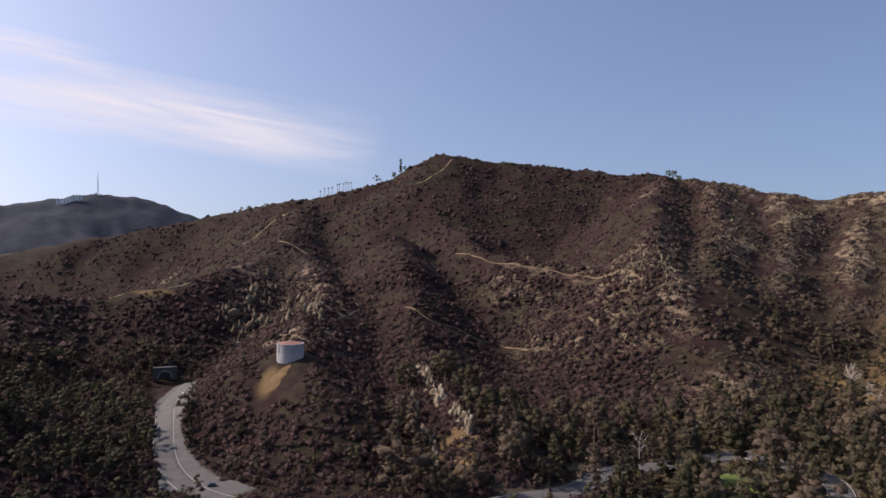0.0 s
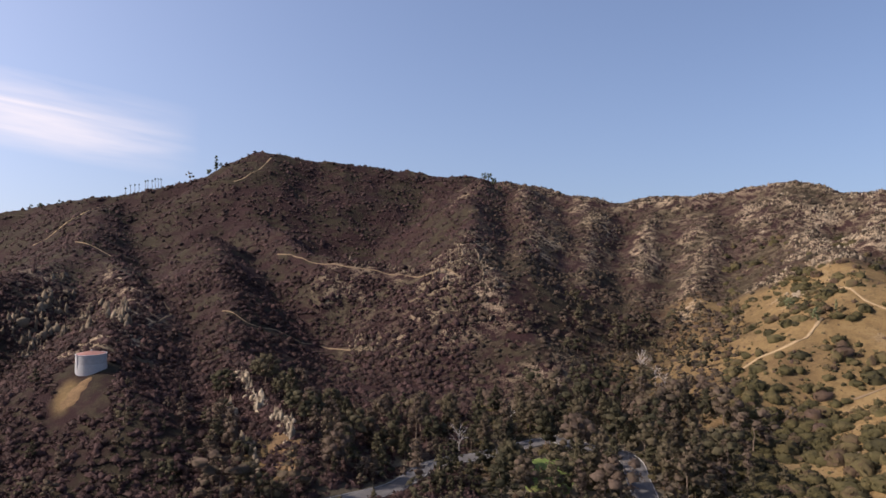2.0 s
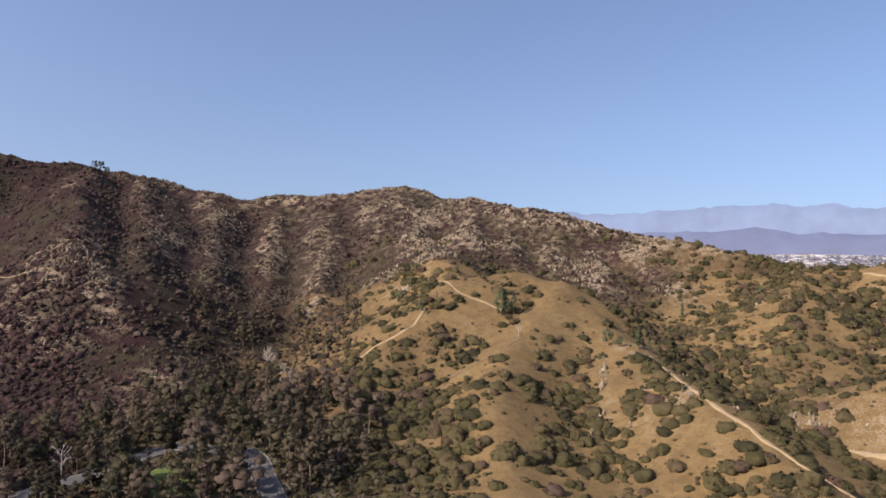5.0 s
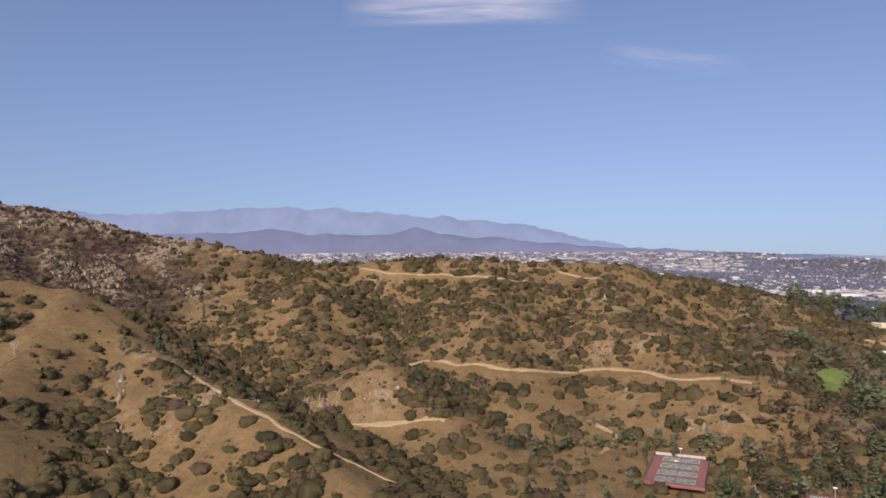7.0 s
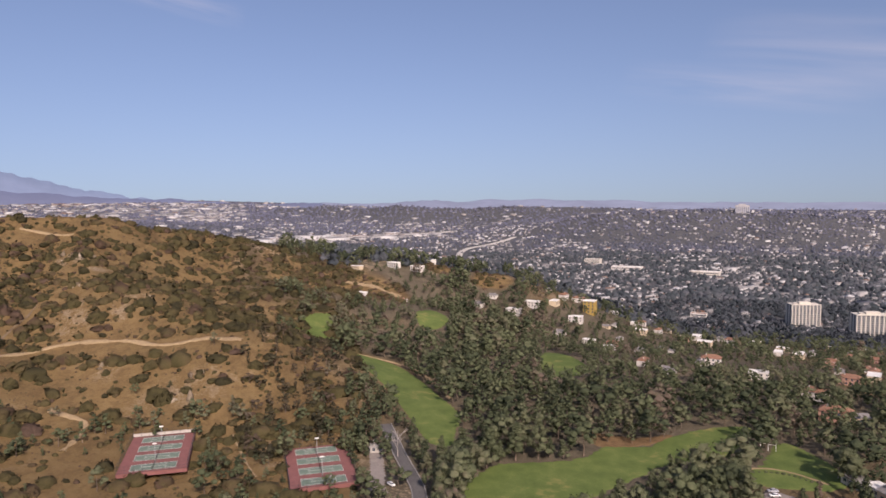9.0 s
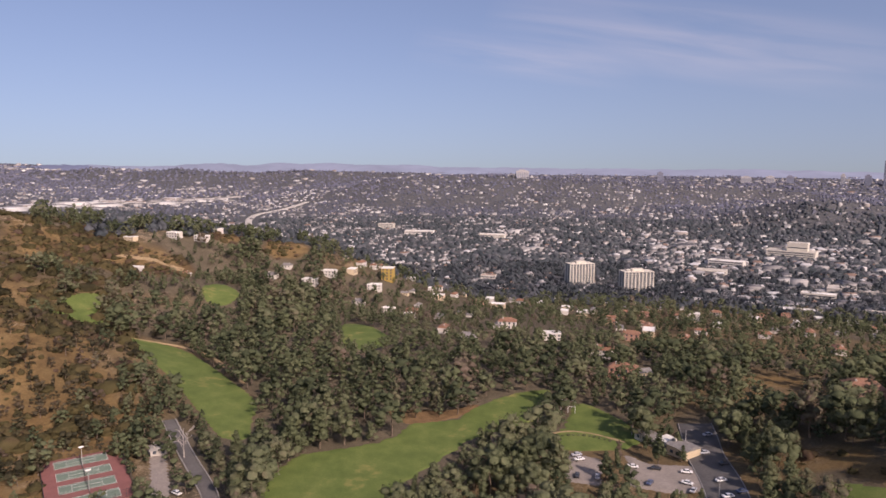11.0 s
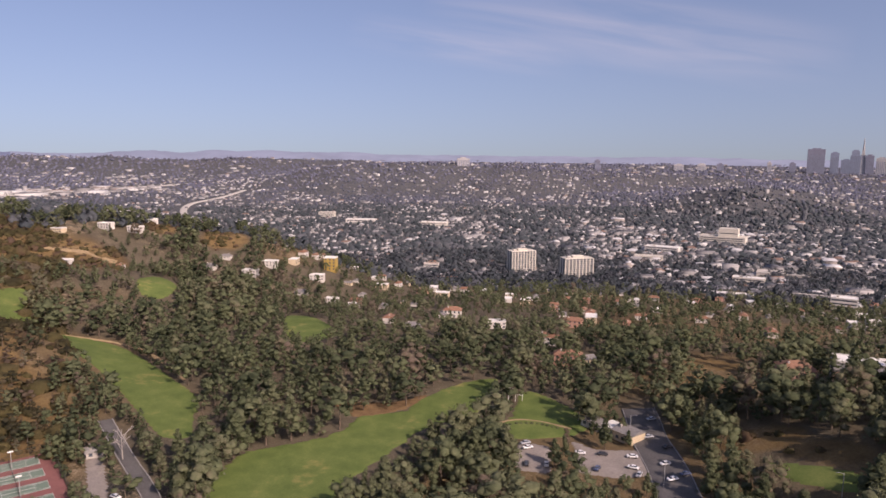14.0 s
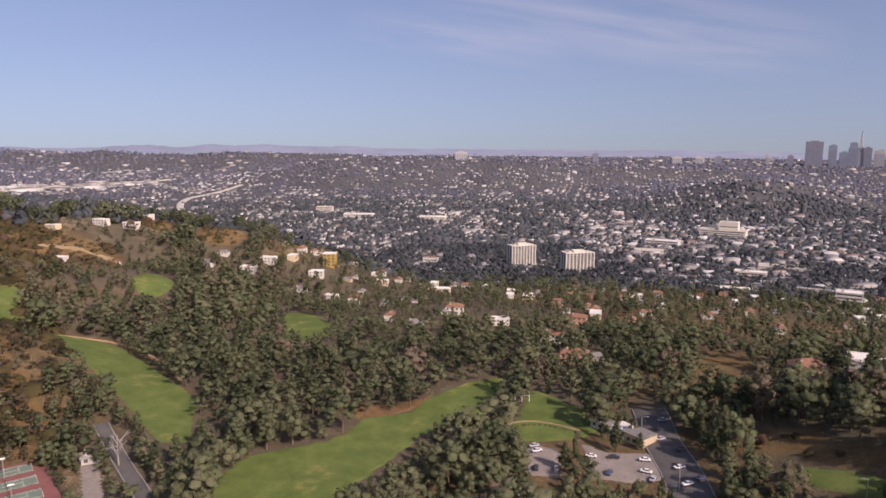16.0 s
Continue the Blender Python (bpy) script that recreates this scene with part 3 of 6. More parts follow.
def from_line(pts, x, y):
    best = np.full(np.shape(x), 1e9)
    for (ax, ay), (bx, by) in zip(pts[:-1], pts[1:]):
        dx, dy = bx - ax, by - ay
        t = np.clip(((x - ax) * dx + (y - ay) * dy) / (dx * dx + dy * dy), 0, 1)
        best = np.minimum(best, np.hypot(x - ax - t * dx, y - ay - t * dy))
    return best


def court_poly(c):
    (cx, cy), turn, w, d = c
    u, v = np.array((math.cos(radians(turn)), -math.sin(radians(turn)))), np.array((math.sin(radians(turn)), math.cos(radians(turn))))
    return [tuple(np.array((cx, cy)) + u * a * d / 2 + v * b * w / 2) for a, b in ((-1, -1), (1, -1), (1, 1), (-1, 1))]


VIEWS = [p for _, p in LAWNS if p[0][1] < 0] + [court_poly(c) for c in COURTS]
OPEN = VIEWS + YARDS + [LAWNS[7][1], [(-206, 488), (-178, 492), (-150, 440), (-176, 430)], [(-102, 366), (-74, 366), (-74, 420), (-102, 420)]]


def is_open(x, y, margin=0.0, ways=True):
    """On a lawn, a yard, a court or a road."""
    hit = np.zeros(np.shape(x), bool)
    for p in OPEN if ways else VIEWS:
        hit |= inside(p, x, y)
    for _, w, pts in ROADS if ways else ():
        hit |= from_line(pts, x, y) < w / 2 + 1 + margin
    return hit


def on_path(x, y, margin):
    hit = np.zeros(np.shape(x), bool)
    for w, pts in PATHS:
        hit |= from_line(pts, x, y) < w / 2 + margin
    return hit


def curve_through(pts, step, closed=False):
    """Points along a smooth line through the given ones."""
    p = [np.array(q, float) for q in pts]
    p = [p[-1]] + p + [p[0], p[1]] if closed else [2 * p[0] - p[1]] + p + [2 * p[-1] - p[-2]]
    out = []
    for a, b, c, d in zip(p[:-3], p[1:-2], p[2:-1], p[3:]):
        n = max(2, int(np.linalg.norm(c - b) / step))
        for t in np.arange(n) / n:
            out.append(0.5 * ((2 * b) + (c - a) * t + (2 * a - 5 * b + 4 * c - d) * t * t + (3 * b - a - 3 * c + d) * t ** 3))
    if not closed:
        out.append(p[-2])
    return np.array(out)


def grid_mesh(name, rows, mat):
    """A sheet from rows of equally many points."""
    rows = np.asarray(rows)
    n, m = rows.shape[:2]
    i, j = np.meshgrid(np.arange(m - 1), np.arange(n - 1))
    f = np.stack([j * m + i, j * m + i + 1, (j + 1) * m + i + 1, (j + 1) * m + i], 2).reshape(-1, 4)
    return mesh_from(name, rows.reshape(-1, 3), f, mat, None, 4, False)


def ribbon(name, pts, width, mat, lift, ragged=0.15, drop=0.5):
    """A strip of road or path laid over the ground, with turned-down edges."""
    c = curve_through(pts, 2.0)
    t = np.gradient(c, axis=0)
    t /= np.linalg.norm(t, axis=1)[:, None]
    side = np.stack([-t[:, 1], t[:, 0]], 1)
    w = width / 2 * (1 + ragged * ripple(c[:, 0], c[:, 1], 7, 3) + ragged * ripple(c[:, 0], c[:, 1], 2.5, 9))
    rows = []
    for k, (a, dz) in enumerate(((-1.12, -drop), (-1, 0), (-0.5, 0.02), (0, 0.03), (0.5, 0.02), (1, 0), (1.12, -drop))):
        q = c + side * (a * w)[:, None]
        rows.append(np.column_stack([q, land(q[:, 0], q[:, 1]) + lift + dz]))
    return new(name, grid_mesh(name, np.swapaxes(np.array(rows), 0, 1), mat))


def sheet(name, poly, mat, lift, cell=1.0, rounded=True):
    """A patch of ground with a given outline, laid over the land, its rim turned down."""
    line = curve_through(poly, 4.0, True) if rounded else np.array(poly, float)
    lo, hi = line.min(0) - 2, line.max(0) + 2
    xs, ys = np.arange(lo[0], hi[0], cell), np.arange(lo[1], hi[1], cell)
    gx, gy = np.meshgrid(xs, ys)
    ok = inside(line, gx[:-1, :-1] + cell / 2 + 0.8 * ripple(gx[:-1, :-1], gy[:-1, :-1], 3.0, 2), gy[:-1, :-1] + cell / 2)
    m = len(xs)
    j, i = np.where(ok)
    f = np.stack([j * m + i, j * m + i + 1, (j + 1) * m + i + 1, (j + 1) * m + i], 1)
    used, inv = np.unique(f, return_inverse=True)
    x, y = gx.ravel()[used], gy.ravel()[used]
    f = inv.reshape(-1, 4)
    count = np.bincount(f.ravel(), minlength=len(used))
    z = land(x, y) + np.where(count < 4, lift - 0.45, lift)
    return new(name, mesh_from(name, np.column_stack([x, y, z]), f, mat, None, 4, False))


def make_lawn():
    m, n, l, b = material("mown_grass", 0.9, 0.15)
    fine, mid, wide = noise_of(n, l, 1.5, 5), noise_of(n, l, 0.10, 4), noise_of(n, l, 0.035, 3)
    g = ramp(n, l, blend(n, l, 0.35, mid, fine), [(0.3, (0.070, 0.105, 0.028)), (0.5, (0.105, 0.145, 0.040)), (0.7, (0.165, 0.19, 0.06))])
    c = blend(n, l, times(n, l, grey(n, l, blend(n, l, 0.5, wide, mid), 0.56, 0.68), 0.75), g, (0.30, 0.24, 0.09))
    l.new(c, b.inputs["Base Color"])
    bump(n, l, b, fine, 0.4, 0.1)
    return m


M_LAWN = make_lawn()
M_DUST = plain("pale_dust", (0.30, 0.222, 0.13), 0.95, 0.3, 0.2, 0.1)
M_TRAIL = plain("narrow_trail_dirt", (0.19, 0.14, 0.088), 0.95, 0.3, 0.25, 0.1)
M_ASPHALT = plain("worn_asphalt", (0.112, 0.107, 0.104), 0.9, 0.15, 0.22, 0.2)
M_YARD = plain("bleached_asphalt", (0.25, 0.22, 0.195), 0.9, 0.12, 0.2, 0.2)
M_BARE = plain("bare_ochre_earth", (0.155, 0.100, 0.052), 0.95, 0.25, 0.35, 0.1)
M_KERB = plain("grey_kerb", (0.27, 0.26, 0.245), 0.9, 0.6, 0.15)
M_CONCRETE = plain("pale_concrete", (0.46, 0.43, 0.38), 0.85, 0.6, 0.15)
M_WHITE = plain("white_paint", (0.78, 0.77, 0.73), 0.6, 0.5, 0.08)

for name, w, pts in ROADS:
    tagged(ribbon(name, pts, w, M_ASPHALT, 0.45, 0.02), "worn grey asphalt road with pale edges", "road", kind="structure")
    c = curve_through(pts, 2.0)
    for sgn in (-1, 1):                     # kerbs
        t = np.gradient(c, axis=0)
        t /= np.linalg.norm(t, axis=1)[:, None]
        tagged(ribbon("kerb", c[:: 4] + np.stack([-t[:, 1], t[:, 0]], 1)[:: 4] * sgn * (w / 2 + 0.2), 0.35, M_KERB, 0.58, 0.0), "pale concrete kerb along the road", "kerb", kind="structure")
for w, pts in PATHS:
    tagged(ribbon("dirt_path", pts, w, M_TRAIL if w < 1.0 else M_DUST, 0.4 if w < 1.6 else 0.6, 0.55, 0.4 if w < 1.6 else 0.8), "pale dusty trail worn into the slope", "path", kind="structure")
for name, poly in LAWNS:
    tagged(sheet(name, poly, M_LAWN, 0.3), "mown green golf grass with dry patches", "lawn", kind="structure")
for poly in YARDS:
    tagged(sheet("car_park", poly, M_YARD if poly[0][1] < 0 else M_ASPHALT, 0.4, 1.0, False), "sun-bleached asphalt yard", "car park", kind="structure")
for poly in ([(296, -240), (277, -257), (272, -275), (266, -264), (269, -246), (277, -234)], [(-91, 398), (-85, 398), (-90, 380), (-97, 382)],
             [(8, 352), (16, 350), (22, 334), (20, 318), (6, 318), (2, 334)], [(196, 320), (204, 312), (190, 288), (182, 294)],
             [(174, -358), (162, -362), (158, -346), (170, -342)], [(150, -354), (136, -356), (135, -342), (147, -340)]):
    tagged(sheet("bare_slope", poly, M_BARE, 0.35), "bare ochre earth", "ground", kind="structure")


# ---- shrubs ----
def clear_of_ways(x, y, g):
    tank = (np.abs(x + 88) < 12) & (y > 372) & (y < 418)
    r = np.hypot(x, y)
    # Bushes that would hide a path from the camera are left out too.
    return ~is_open(x, y, 0.5) & ~on_path(x, y, 2.0) & ~on_path(x + x / r * 5, y + y / r * 5, 1.2) & ~on_path(x + x / r * 9, y + y / r * 9, 0.6) & ~tank


def golden(x, y, g):
    """Single round bushes on open grass, closing up in hollows and on stony ground."""
    az, r = bearing(x, y)
    d = fbm(x, y, 60, 3, 71) + 0.6 * fbm(x, y, 22, 2, 77)
    bald = smooth(43, 47, az) * (1 - smooth(56, 60, az)) * smooth(420, 470, r) * (1 - rocky(x, y))
    p = 0.11 + 0.5 * smooth(0.4, 2.6, hollow(x, y)) + 0.75 * smooth(0.12, 0.5, d) + 0.22 * smooth(100, 108, az)
    p = p * (1 - 0.55 * bald) + 0.6 * (1 - smooth(43, 50, az)) * (1 - smooth(400, 520, r)) + 0.3 * smooth(60, 68, az) * smooth(400, 500, r)
    return (g.random(len(x)) < p * (1 - 0.8 * rocky(x, y))) & clear_of_ways(x, y, g)


def tufts(x, y, g):
    d = fbm(x, y, 30, 3, 79)
    return (g.random(len(x)) < 0.15 + 0.85 * smooth(0.0, 0.4, d)) & clear_of_ways(x, y, g) & (rocky(x, y) < 0.5)


def thick(x, y, g):
    d = fbm(x, y, 50, 3, 81) + 0.5 * fbm(x, y, 16, 2, 83)
    return (g.random(len(x)) < 0.5 + 0.5 * smooth(-0.25, 0.3, d)) & clear_of_ways(x, y, g)


def crest_scrub(x, y, g):
    d = fbm(x, y, 28, 3, 85)
    return (g.random(len(x)) < 0.25 + 0.75 * smooth(-0.15, 0.25, d)) & (g.random(len(x)) < rocky(x, y)) & clear_of_ways(x, y, g)


M_CREST = lit_through(toned("brown_grey_crest_scrub", [(0.0, (0.050, 0.041, 0.028)), (0.5, (0.073, 0.054, 0.037)), (1.0, (0.103, 0.071, 0.053))]), 0.1)
shrubs("chaparral", 4600, 36, 113, 240, 430, 3, (60, 2, 3), golden, (1.2, 6.4), (0.42, 0.2), "olive green round chaparral bushes scattered on golden grass", skew=1.5)
shrubs("chaparral", 13500, 36, 113, 430, 860, 13, (18, 1, 2), golden, (1.4, 6.6), (0.42, 0.24), "olive green chaparral bushes in clumps on golden slopes", skew=1.5)
shrubs("chaparral", 15000, 36, 113, 250, 820, 43, (0, 1, 1), golden, (0.6, 1.9), (0.5, 0.28), "low olive and brown bushes dotted over dry grass", skew=1.2)
shrubs("dry_tufts", 9000, 36, 113, 240, 640, 33, (0, 0, 1), tufts, (0.35, 1.0), (0.85, 0.15), "small dry brown tufts in the grass")
shrubs("chaparral", 19000, 14, 70, 620, 1120, 4, (5, 1, 1), crest_scrub, (1.1, 3.6), (0.45, 0.26), "low brown scrub between rocks on a crest", M_CREST)
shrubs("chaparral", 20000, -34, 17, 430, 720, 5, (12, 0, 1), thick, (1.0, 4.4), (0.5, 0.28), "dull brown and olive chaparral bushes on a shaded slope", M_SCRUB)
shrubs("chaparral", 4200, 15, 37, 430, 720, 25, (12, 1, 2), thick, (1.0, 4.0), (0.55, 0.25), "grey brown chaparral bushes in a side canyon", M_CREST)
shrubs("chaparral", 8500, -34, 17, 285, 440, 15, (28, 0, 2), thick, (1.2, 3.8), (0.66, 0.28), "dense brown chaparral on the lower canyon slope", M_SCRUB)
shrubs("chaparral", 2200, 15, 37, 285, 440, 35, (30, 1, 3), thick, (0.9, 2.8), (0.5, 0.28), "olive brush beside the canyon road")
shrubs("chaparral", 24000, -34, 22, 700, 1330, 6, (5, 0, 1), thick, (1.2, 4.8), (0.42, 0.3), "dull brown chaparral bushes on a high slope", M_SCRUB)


def on_knoll(x, y, g):
    return (g.random(len(x)) < 0.15 + 0.7 * smooth(-0.1, 0.35, fbm(x, y, 24, 2, 87))) & (bare_knolls(x, y) > 0.2) & (np.hypot(x, y) > 560)


shrubs("chaparral", 3000, 103, 124, 570, 800, 26, (12, 1, 2), on_knoll, (1.2, 4.6), (0.62, 0.25), "olive and rusty brown bushes on a dry knoll", skew=1.8)


shrubs("chaparral", 900, 148, 174, 262, 400, 27, (40, 1, 3), lambda x, y, g: (bare_knolls(x, y) > 0.1) & (g.random(len(x)) < 0.45) & clear_of_ways(x, y, g), (1.0, 3.6), (0.6, 0.25), "dusty olive bushes on dry grass below the wooded slope", skew=1.6)


# ---- outcrops ----
M_ROCK = toned("weathered_sandstone", [(0.0, (0.13, 0.100, 0.069)), (0.5, (0.26, 0.208, 0.145)), (1.0, (0.43, 0.360, 0.262))], 0.8, 0.95, 0.4)


ROCK_SHAPES = [lump((0, 0, 0.2), 1.0, k % 2, np.random.default_rng(190 + k), 0.38, 1.0)[:2] for k in range(8)]


def lay_rocks(x, y, g, size, label, tall=1.0, tone=(0.0, 1.0)):
    m = len(x)
    s = size[0] + (size[1] - size[0]) * g.random(m) ** 3
    sc = np.stack([s * g.uniform(0.5, 1.6, m), s * g.uniform(0.5, 1.6, m), tall * s * g.uniform(0.7, 2.0, m)], 1)
    tagged(spread_copies("outcrops", ROCK_SHAPES, g.integers(0, 8, m), np.stack([x, y, land(x, y)], 1), sc, g.uniform(0, 6.28, m), M_ROCK, g.uniform(*tone, m)), label, "rocks", kind="stuff")


def rocks(n, az0, az1, r0, r1, seed, size, label, cut=0.25, tall=1.0, tone=(0.0, 1.0)):
    """Stones where the land cover is rock, gathered along veins."""
    x, y, g = scatter_polar(n, az0, az1, r0, r1, seed)
    rock = cover(x, y, land(x, y))[1]
    vein = 1 - 1.6 * np.abs(fbm(x, y, 55, 3, 89))
    ok = (rock * (0.25 + 0.5 * fbm(x, y, 40, 3, 88) + 0.5 * vein) > cut * g.random(len(x)) + 0.2) & ~on_path(x, y, 1) & ~is_open(x, y, 1)
    lay_rocks(x[ok], y[ok], g, size, label, tall, tone)


def rock_ribs(ribs, seed, size, label, tone):
    """Broken ribs of rock running down a slope from one place to another, so many stones to each."""
    g = np.random.default_rng(seed)
    xs, ys = [], []
    for ax, ay, bx, by, wide, n in ribs:
        t = g.random(n)
        keep = ripple(t * 40 + ax, t * 0 + ay, 6.0, seed) > -0.35
        t = t[keep]
        xs.append(ax + (bx - ax) * t + wide * g.normal(size=len(t)) + wide * ripple(t * 30, t * 0 + ax, 8.0, seed))
        ys.append(ay + (by - ay) * t + wide * g.normal(size=len(t)))
    lay_rocks(np.concatenate(xs), np.concatenate(ys), g, size, label, 1.5, tone)


rocks(30000, 37, 66, 620, 1100, 21, (0.35, 1.2), "pale weathered sandstone outcrops on a crest", 0.33, 1.2, (0.25, 0.95))
rocks(14000, 14, 37, 620, 1100, 24, (0.3, 1.2), "brown sandstone ribs between dark gullies", 0.4, 1.2, (0.0, 0.6))
rocks(13000, -2, 20, 400, 760, 22, (0.3, 1.3), "pale sandstone outcrops on a shaded slope", 0.45, 1.4, (0.0, 0.6))
rocks(8000, 40, 105, 260, 700, 23, (0.4, 2.0), "pale stones breaking through dry grass", 0.2)
rock_ribs([(-183, 733, -170, 570, 3, 150), (-165, 690, -158, 540, 3, 150), (-141, 669, -150, 560, 3, 130), (-128, 650, -120, 540, 3, 110), (-178, 648, -182, 560, 3, 80), (-105, 600, -92, 500, 3, 90)], 61, (0.5, 2.6), "grey pink rock faces on a steep shaded slope", (0.0, 0.5))
rock_ribs([(-446, 1085, -399, 1018, 5, 60), (-420, 1100, -380, 1040, 5, 40)], 64, (0.6, 2.6), "pale bank cut into a far slope", (0.4, 1.0))
rock_ribs([(-13, 436, -7, 400, 1.6, 90), (-7, 400, 3, 372, 2.0, 130), (-16, 392, -14, 368, 0.9, 60), (8, 362, 14, 336, 1.6, 80), (-8, 352, -2, 320, 1.2, 60)], 62, (0.5, 1.8), "pale rock spur standing out of dark brush", (0.3, 1.0))
rock_ribs([(408, 268, 365, 242, 1.2, 70), (341, 226, 290, 206, 1.0, 40), (470, 150, 440, 190, 6, 60), (395, 110, 410, 150, 5, 70)], 63, (0.4, 1.5), "pale crumbling rock on a golden slope", (0.2, 0.9))


# ---- woods ----
def town_spots(az0, az1, r0, r1, gap, seed, share_kept=0.85, turn=0.5, loose=0.3, block=0):
    g = np.random.default_rng(seed)
    c, s = math.cos(turn), math.sin(turn)
    n = int(r1 / gap) + 2
    i, j = np.meshgrid(np.arange(-n, n), np.arange(-n, n))
    u = (i + g.uniform(-loose, loose, i.shape)) * gap
    v = (j + g.uniform(-loose, loose, i.shape)) * gap
    x, y = (u * c - v * s).ravel(), (u * s + v * c).ravel()
    az, r = bearing(x, y)
    ok = (az > az0) & (az < az1) & (r > r0) & (r < r1) & (g.random(len(x)) < share_kept)
    if block:                              # every so many rows a street stays free
        ok &= (j.ravel() % block != 0) & (i.ravel() % (3 * block) != 0)
    return x[ok], y[ok], g


hx, hy, hg = town_spots(112, 172, 520, 860, 27, 5, 0.95, 0.45)
hr = np.hypot(hx, hy)
ok = (hg.random(len(hx)) < 0.9 * smooth(460, 700, hr + np.where(bearing(hx, hy)[0] > 146, 110, 0)) * np.where(bearing(hx, hy)[0] < 126, 0.25, 1)) & ~is_open(hx, hy, 8) & (np.hypot(hx - 559, hy + 475) > 16)
pick = np.random.default_rng(77).permutation(np.where(ok)[0])[:150]
hx, hy = hx[pick], hy[pick]
LOTS = np.concatenate([np.column_stack([hx, hy]), [(699, -334), (681, -352), (696, -374), (573, -417), (538, -440), (569, -393), (596, -372), (521, -408), (559, -475), (289, -446), (370, -419), (244, -358), (326, -410), (365, -371), (276, -391), (238, -366), (184, -284), (114, -390), (110, -376), (140, -386)]])


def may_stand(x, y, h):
    """Clear of lawns, courts and roads, and out of the camera's sight lines to lawns, yards, houses, spur and knolls.
    """
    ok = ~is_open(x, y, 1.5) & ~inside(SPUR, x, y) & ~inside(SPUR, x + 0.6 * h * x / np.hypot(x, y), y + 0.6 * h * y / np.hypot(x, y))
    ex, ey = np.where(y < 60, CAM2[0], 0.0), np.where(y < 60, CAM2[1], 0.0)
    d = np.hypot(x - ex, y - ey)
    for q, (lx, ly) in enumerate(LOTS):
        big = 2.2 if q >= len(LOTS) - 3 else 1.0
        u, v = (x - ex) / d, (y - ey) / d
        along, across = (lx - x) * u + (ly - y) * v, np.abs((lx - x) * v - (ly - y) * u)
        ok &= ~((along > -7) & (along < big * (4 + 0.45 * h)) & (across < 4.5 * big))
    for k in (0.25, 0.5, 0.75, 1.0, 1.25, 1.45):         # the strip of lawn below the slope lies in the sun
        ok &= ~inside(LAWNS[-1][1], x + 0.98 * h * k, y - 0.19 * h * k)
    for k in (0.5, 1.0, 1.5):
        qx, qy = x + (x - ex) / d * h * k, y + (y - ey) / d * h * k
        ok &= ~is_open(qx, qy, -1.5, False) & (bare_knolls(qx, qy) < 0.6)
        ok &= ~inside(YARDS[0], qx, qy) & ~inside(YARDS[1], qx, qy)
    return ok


def wood_spots(n, az0, az1, r0, r1, seed, size, gap, dense=None):
    x, y, g = scatter_polar(n, az0, az1, r0, r1, seed)
    h = size[0] + (size[1] - size[0]) * g.random(len(x)) ** 1.4
    az, r = bearing(x, y)
    h = h * (1 - 0.42 * smooth(430, 540, r) * smooth(124, 129, az))        # garden trees lowered so the houses show from the camera
    h = h * (1 - 0.5 * (1 - smooth(0.8, 1.35, np.hypot((x - 650) / 95, (y + 260) / 72))))     # and those by the dry knoll, so its slope shows
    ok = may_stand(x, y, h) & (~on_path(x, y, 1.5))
    if dense is not None:
        ok &= g.random(len(x)) < dense(x, y)
    x, y, h = x[ok], y[ok], h[ok]
    taken, keep = {}, []
    for k in range(len(x)):
        cx, cy = int(x[k] // gap), int(y[k] // gap)
        if any((x[k] - x[q]) ** 2 + (y[k] - y[q]) ** 2 < gap * gap for a in (-1, 0, 1) for b in (-1, 0, 1) for q in taken.get((cx + a, cy + b), ())):
            continue
        taken.setdefault((cx, cy), []).append(k)
        keep.append(k)
    return x[keep], y[keep], h[keep], g


def woods(name, spots, seed, leaves, lumps, tone, label, shares=(0.26, 0.19, 0.18, 0.2, 0.05, 0.12), mat=None, level=1):
    x, y, h, g = spots
    m = len(x)
    z = land(x, y)
    wide = g.uniform(0.95, 1.5, m)
    sc = np.stack([h * wide, h * wide * g.uniform(0.85, 1.15, m), h], 1)
    which = g.choice(6, m, p=shares)
    turns = g.uniform(0, 6.28, m)
    kinds = [crown_shape(seed * 20 + k, FORMS[k], leaves, lumps, level) for k in range(6)]
    tones = np.clip(tone[0] + tone[1] * g.normal(size=m) + 0.4 * fbm(x, y, 55, 2, 133), 0, 1)
    tagged(spread_copies(name, kinds, which, np.stack([x, y, z], 1), sc, turns, mat or M_TREE, tones), label, "trees", kind="stuff")
    stems = [trunk_shape(seed * 20 + k, sides=3, limbs=1) for k in range(6)]
    tagged(spread_copies(name + "_trunks", stems, which, np.stack([x, y, z], 1), sc, turns, M_BARK, tones), "grey brown trunks in the woods", "trees", kind="stuff")


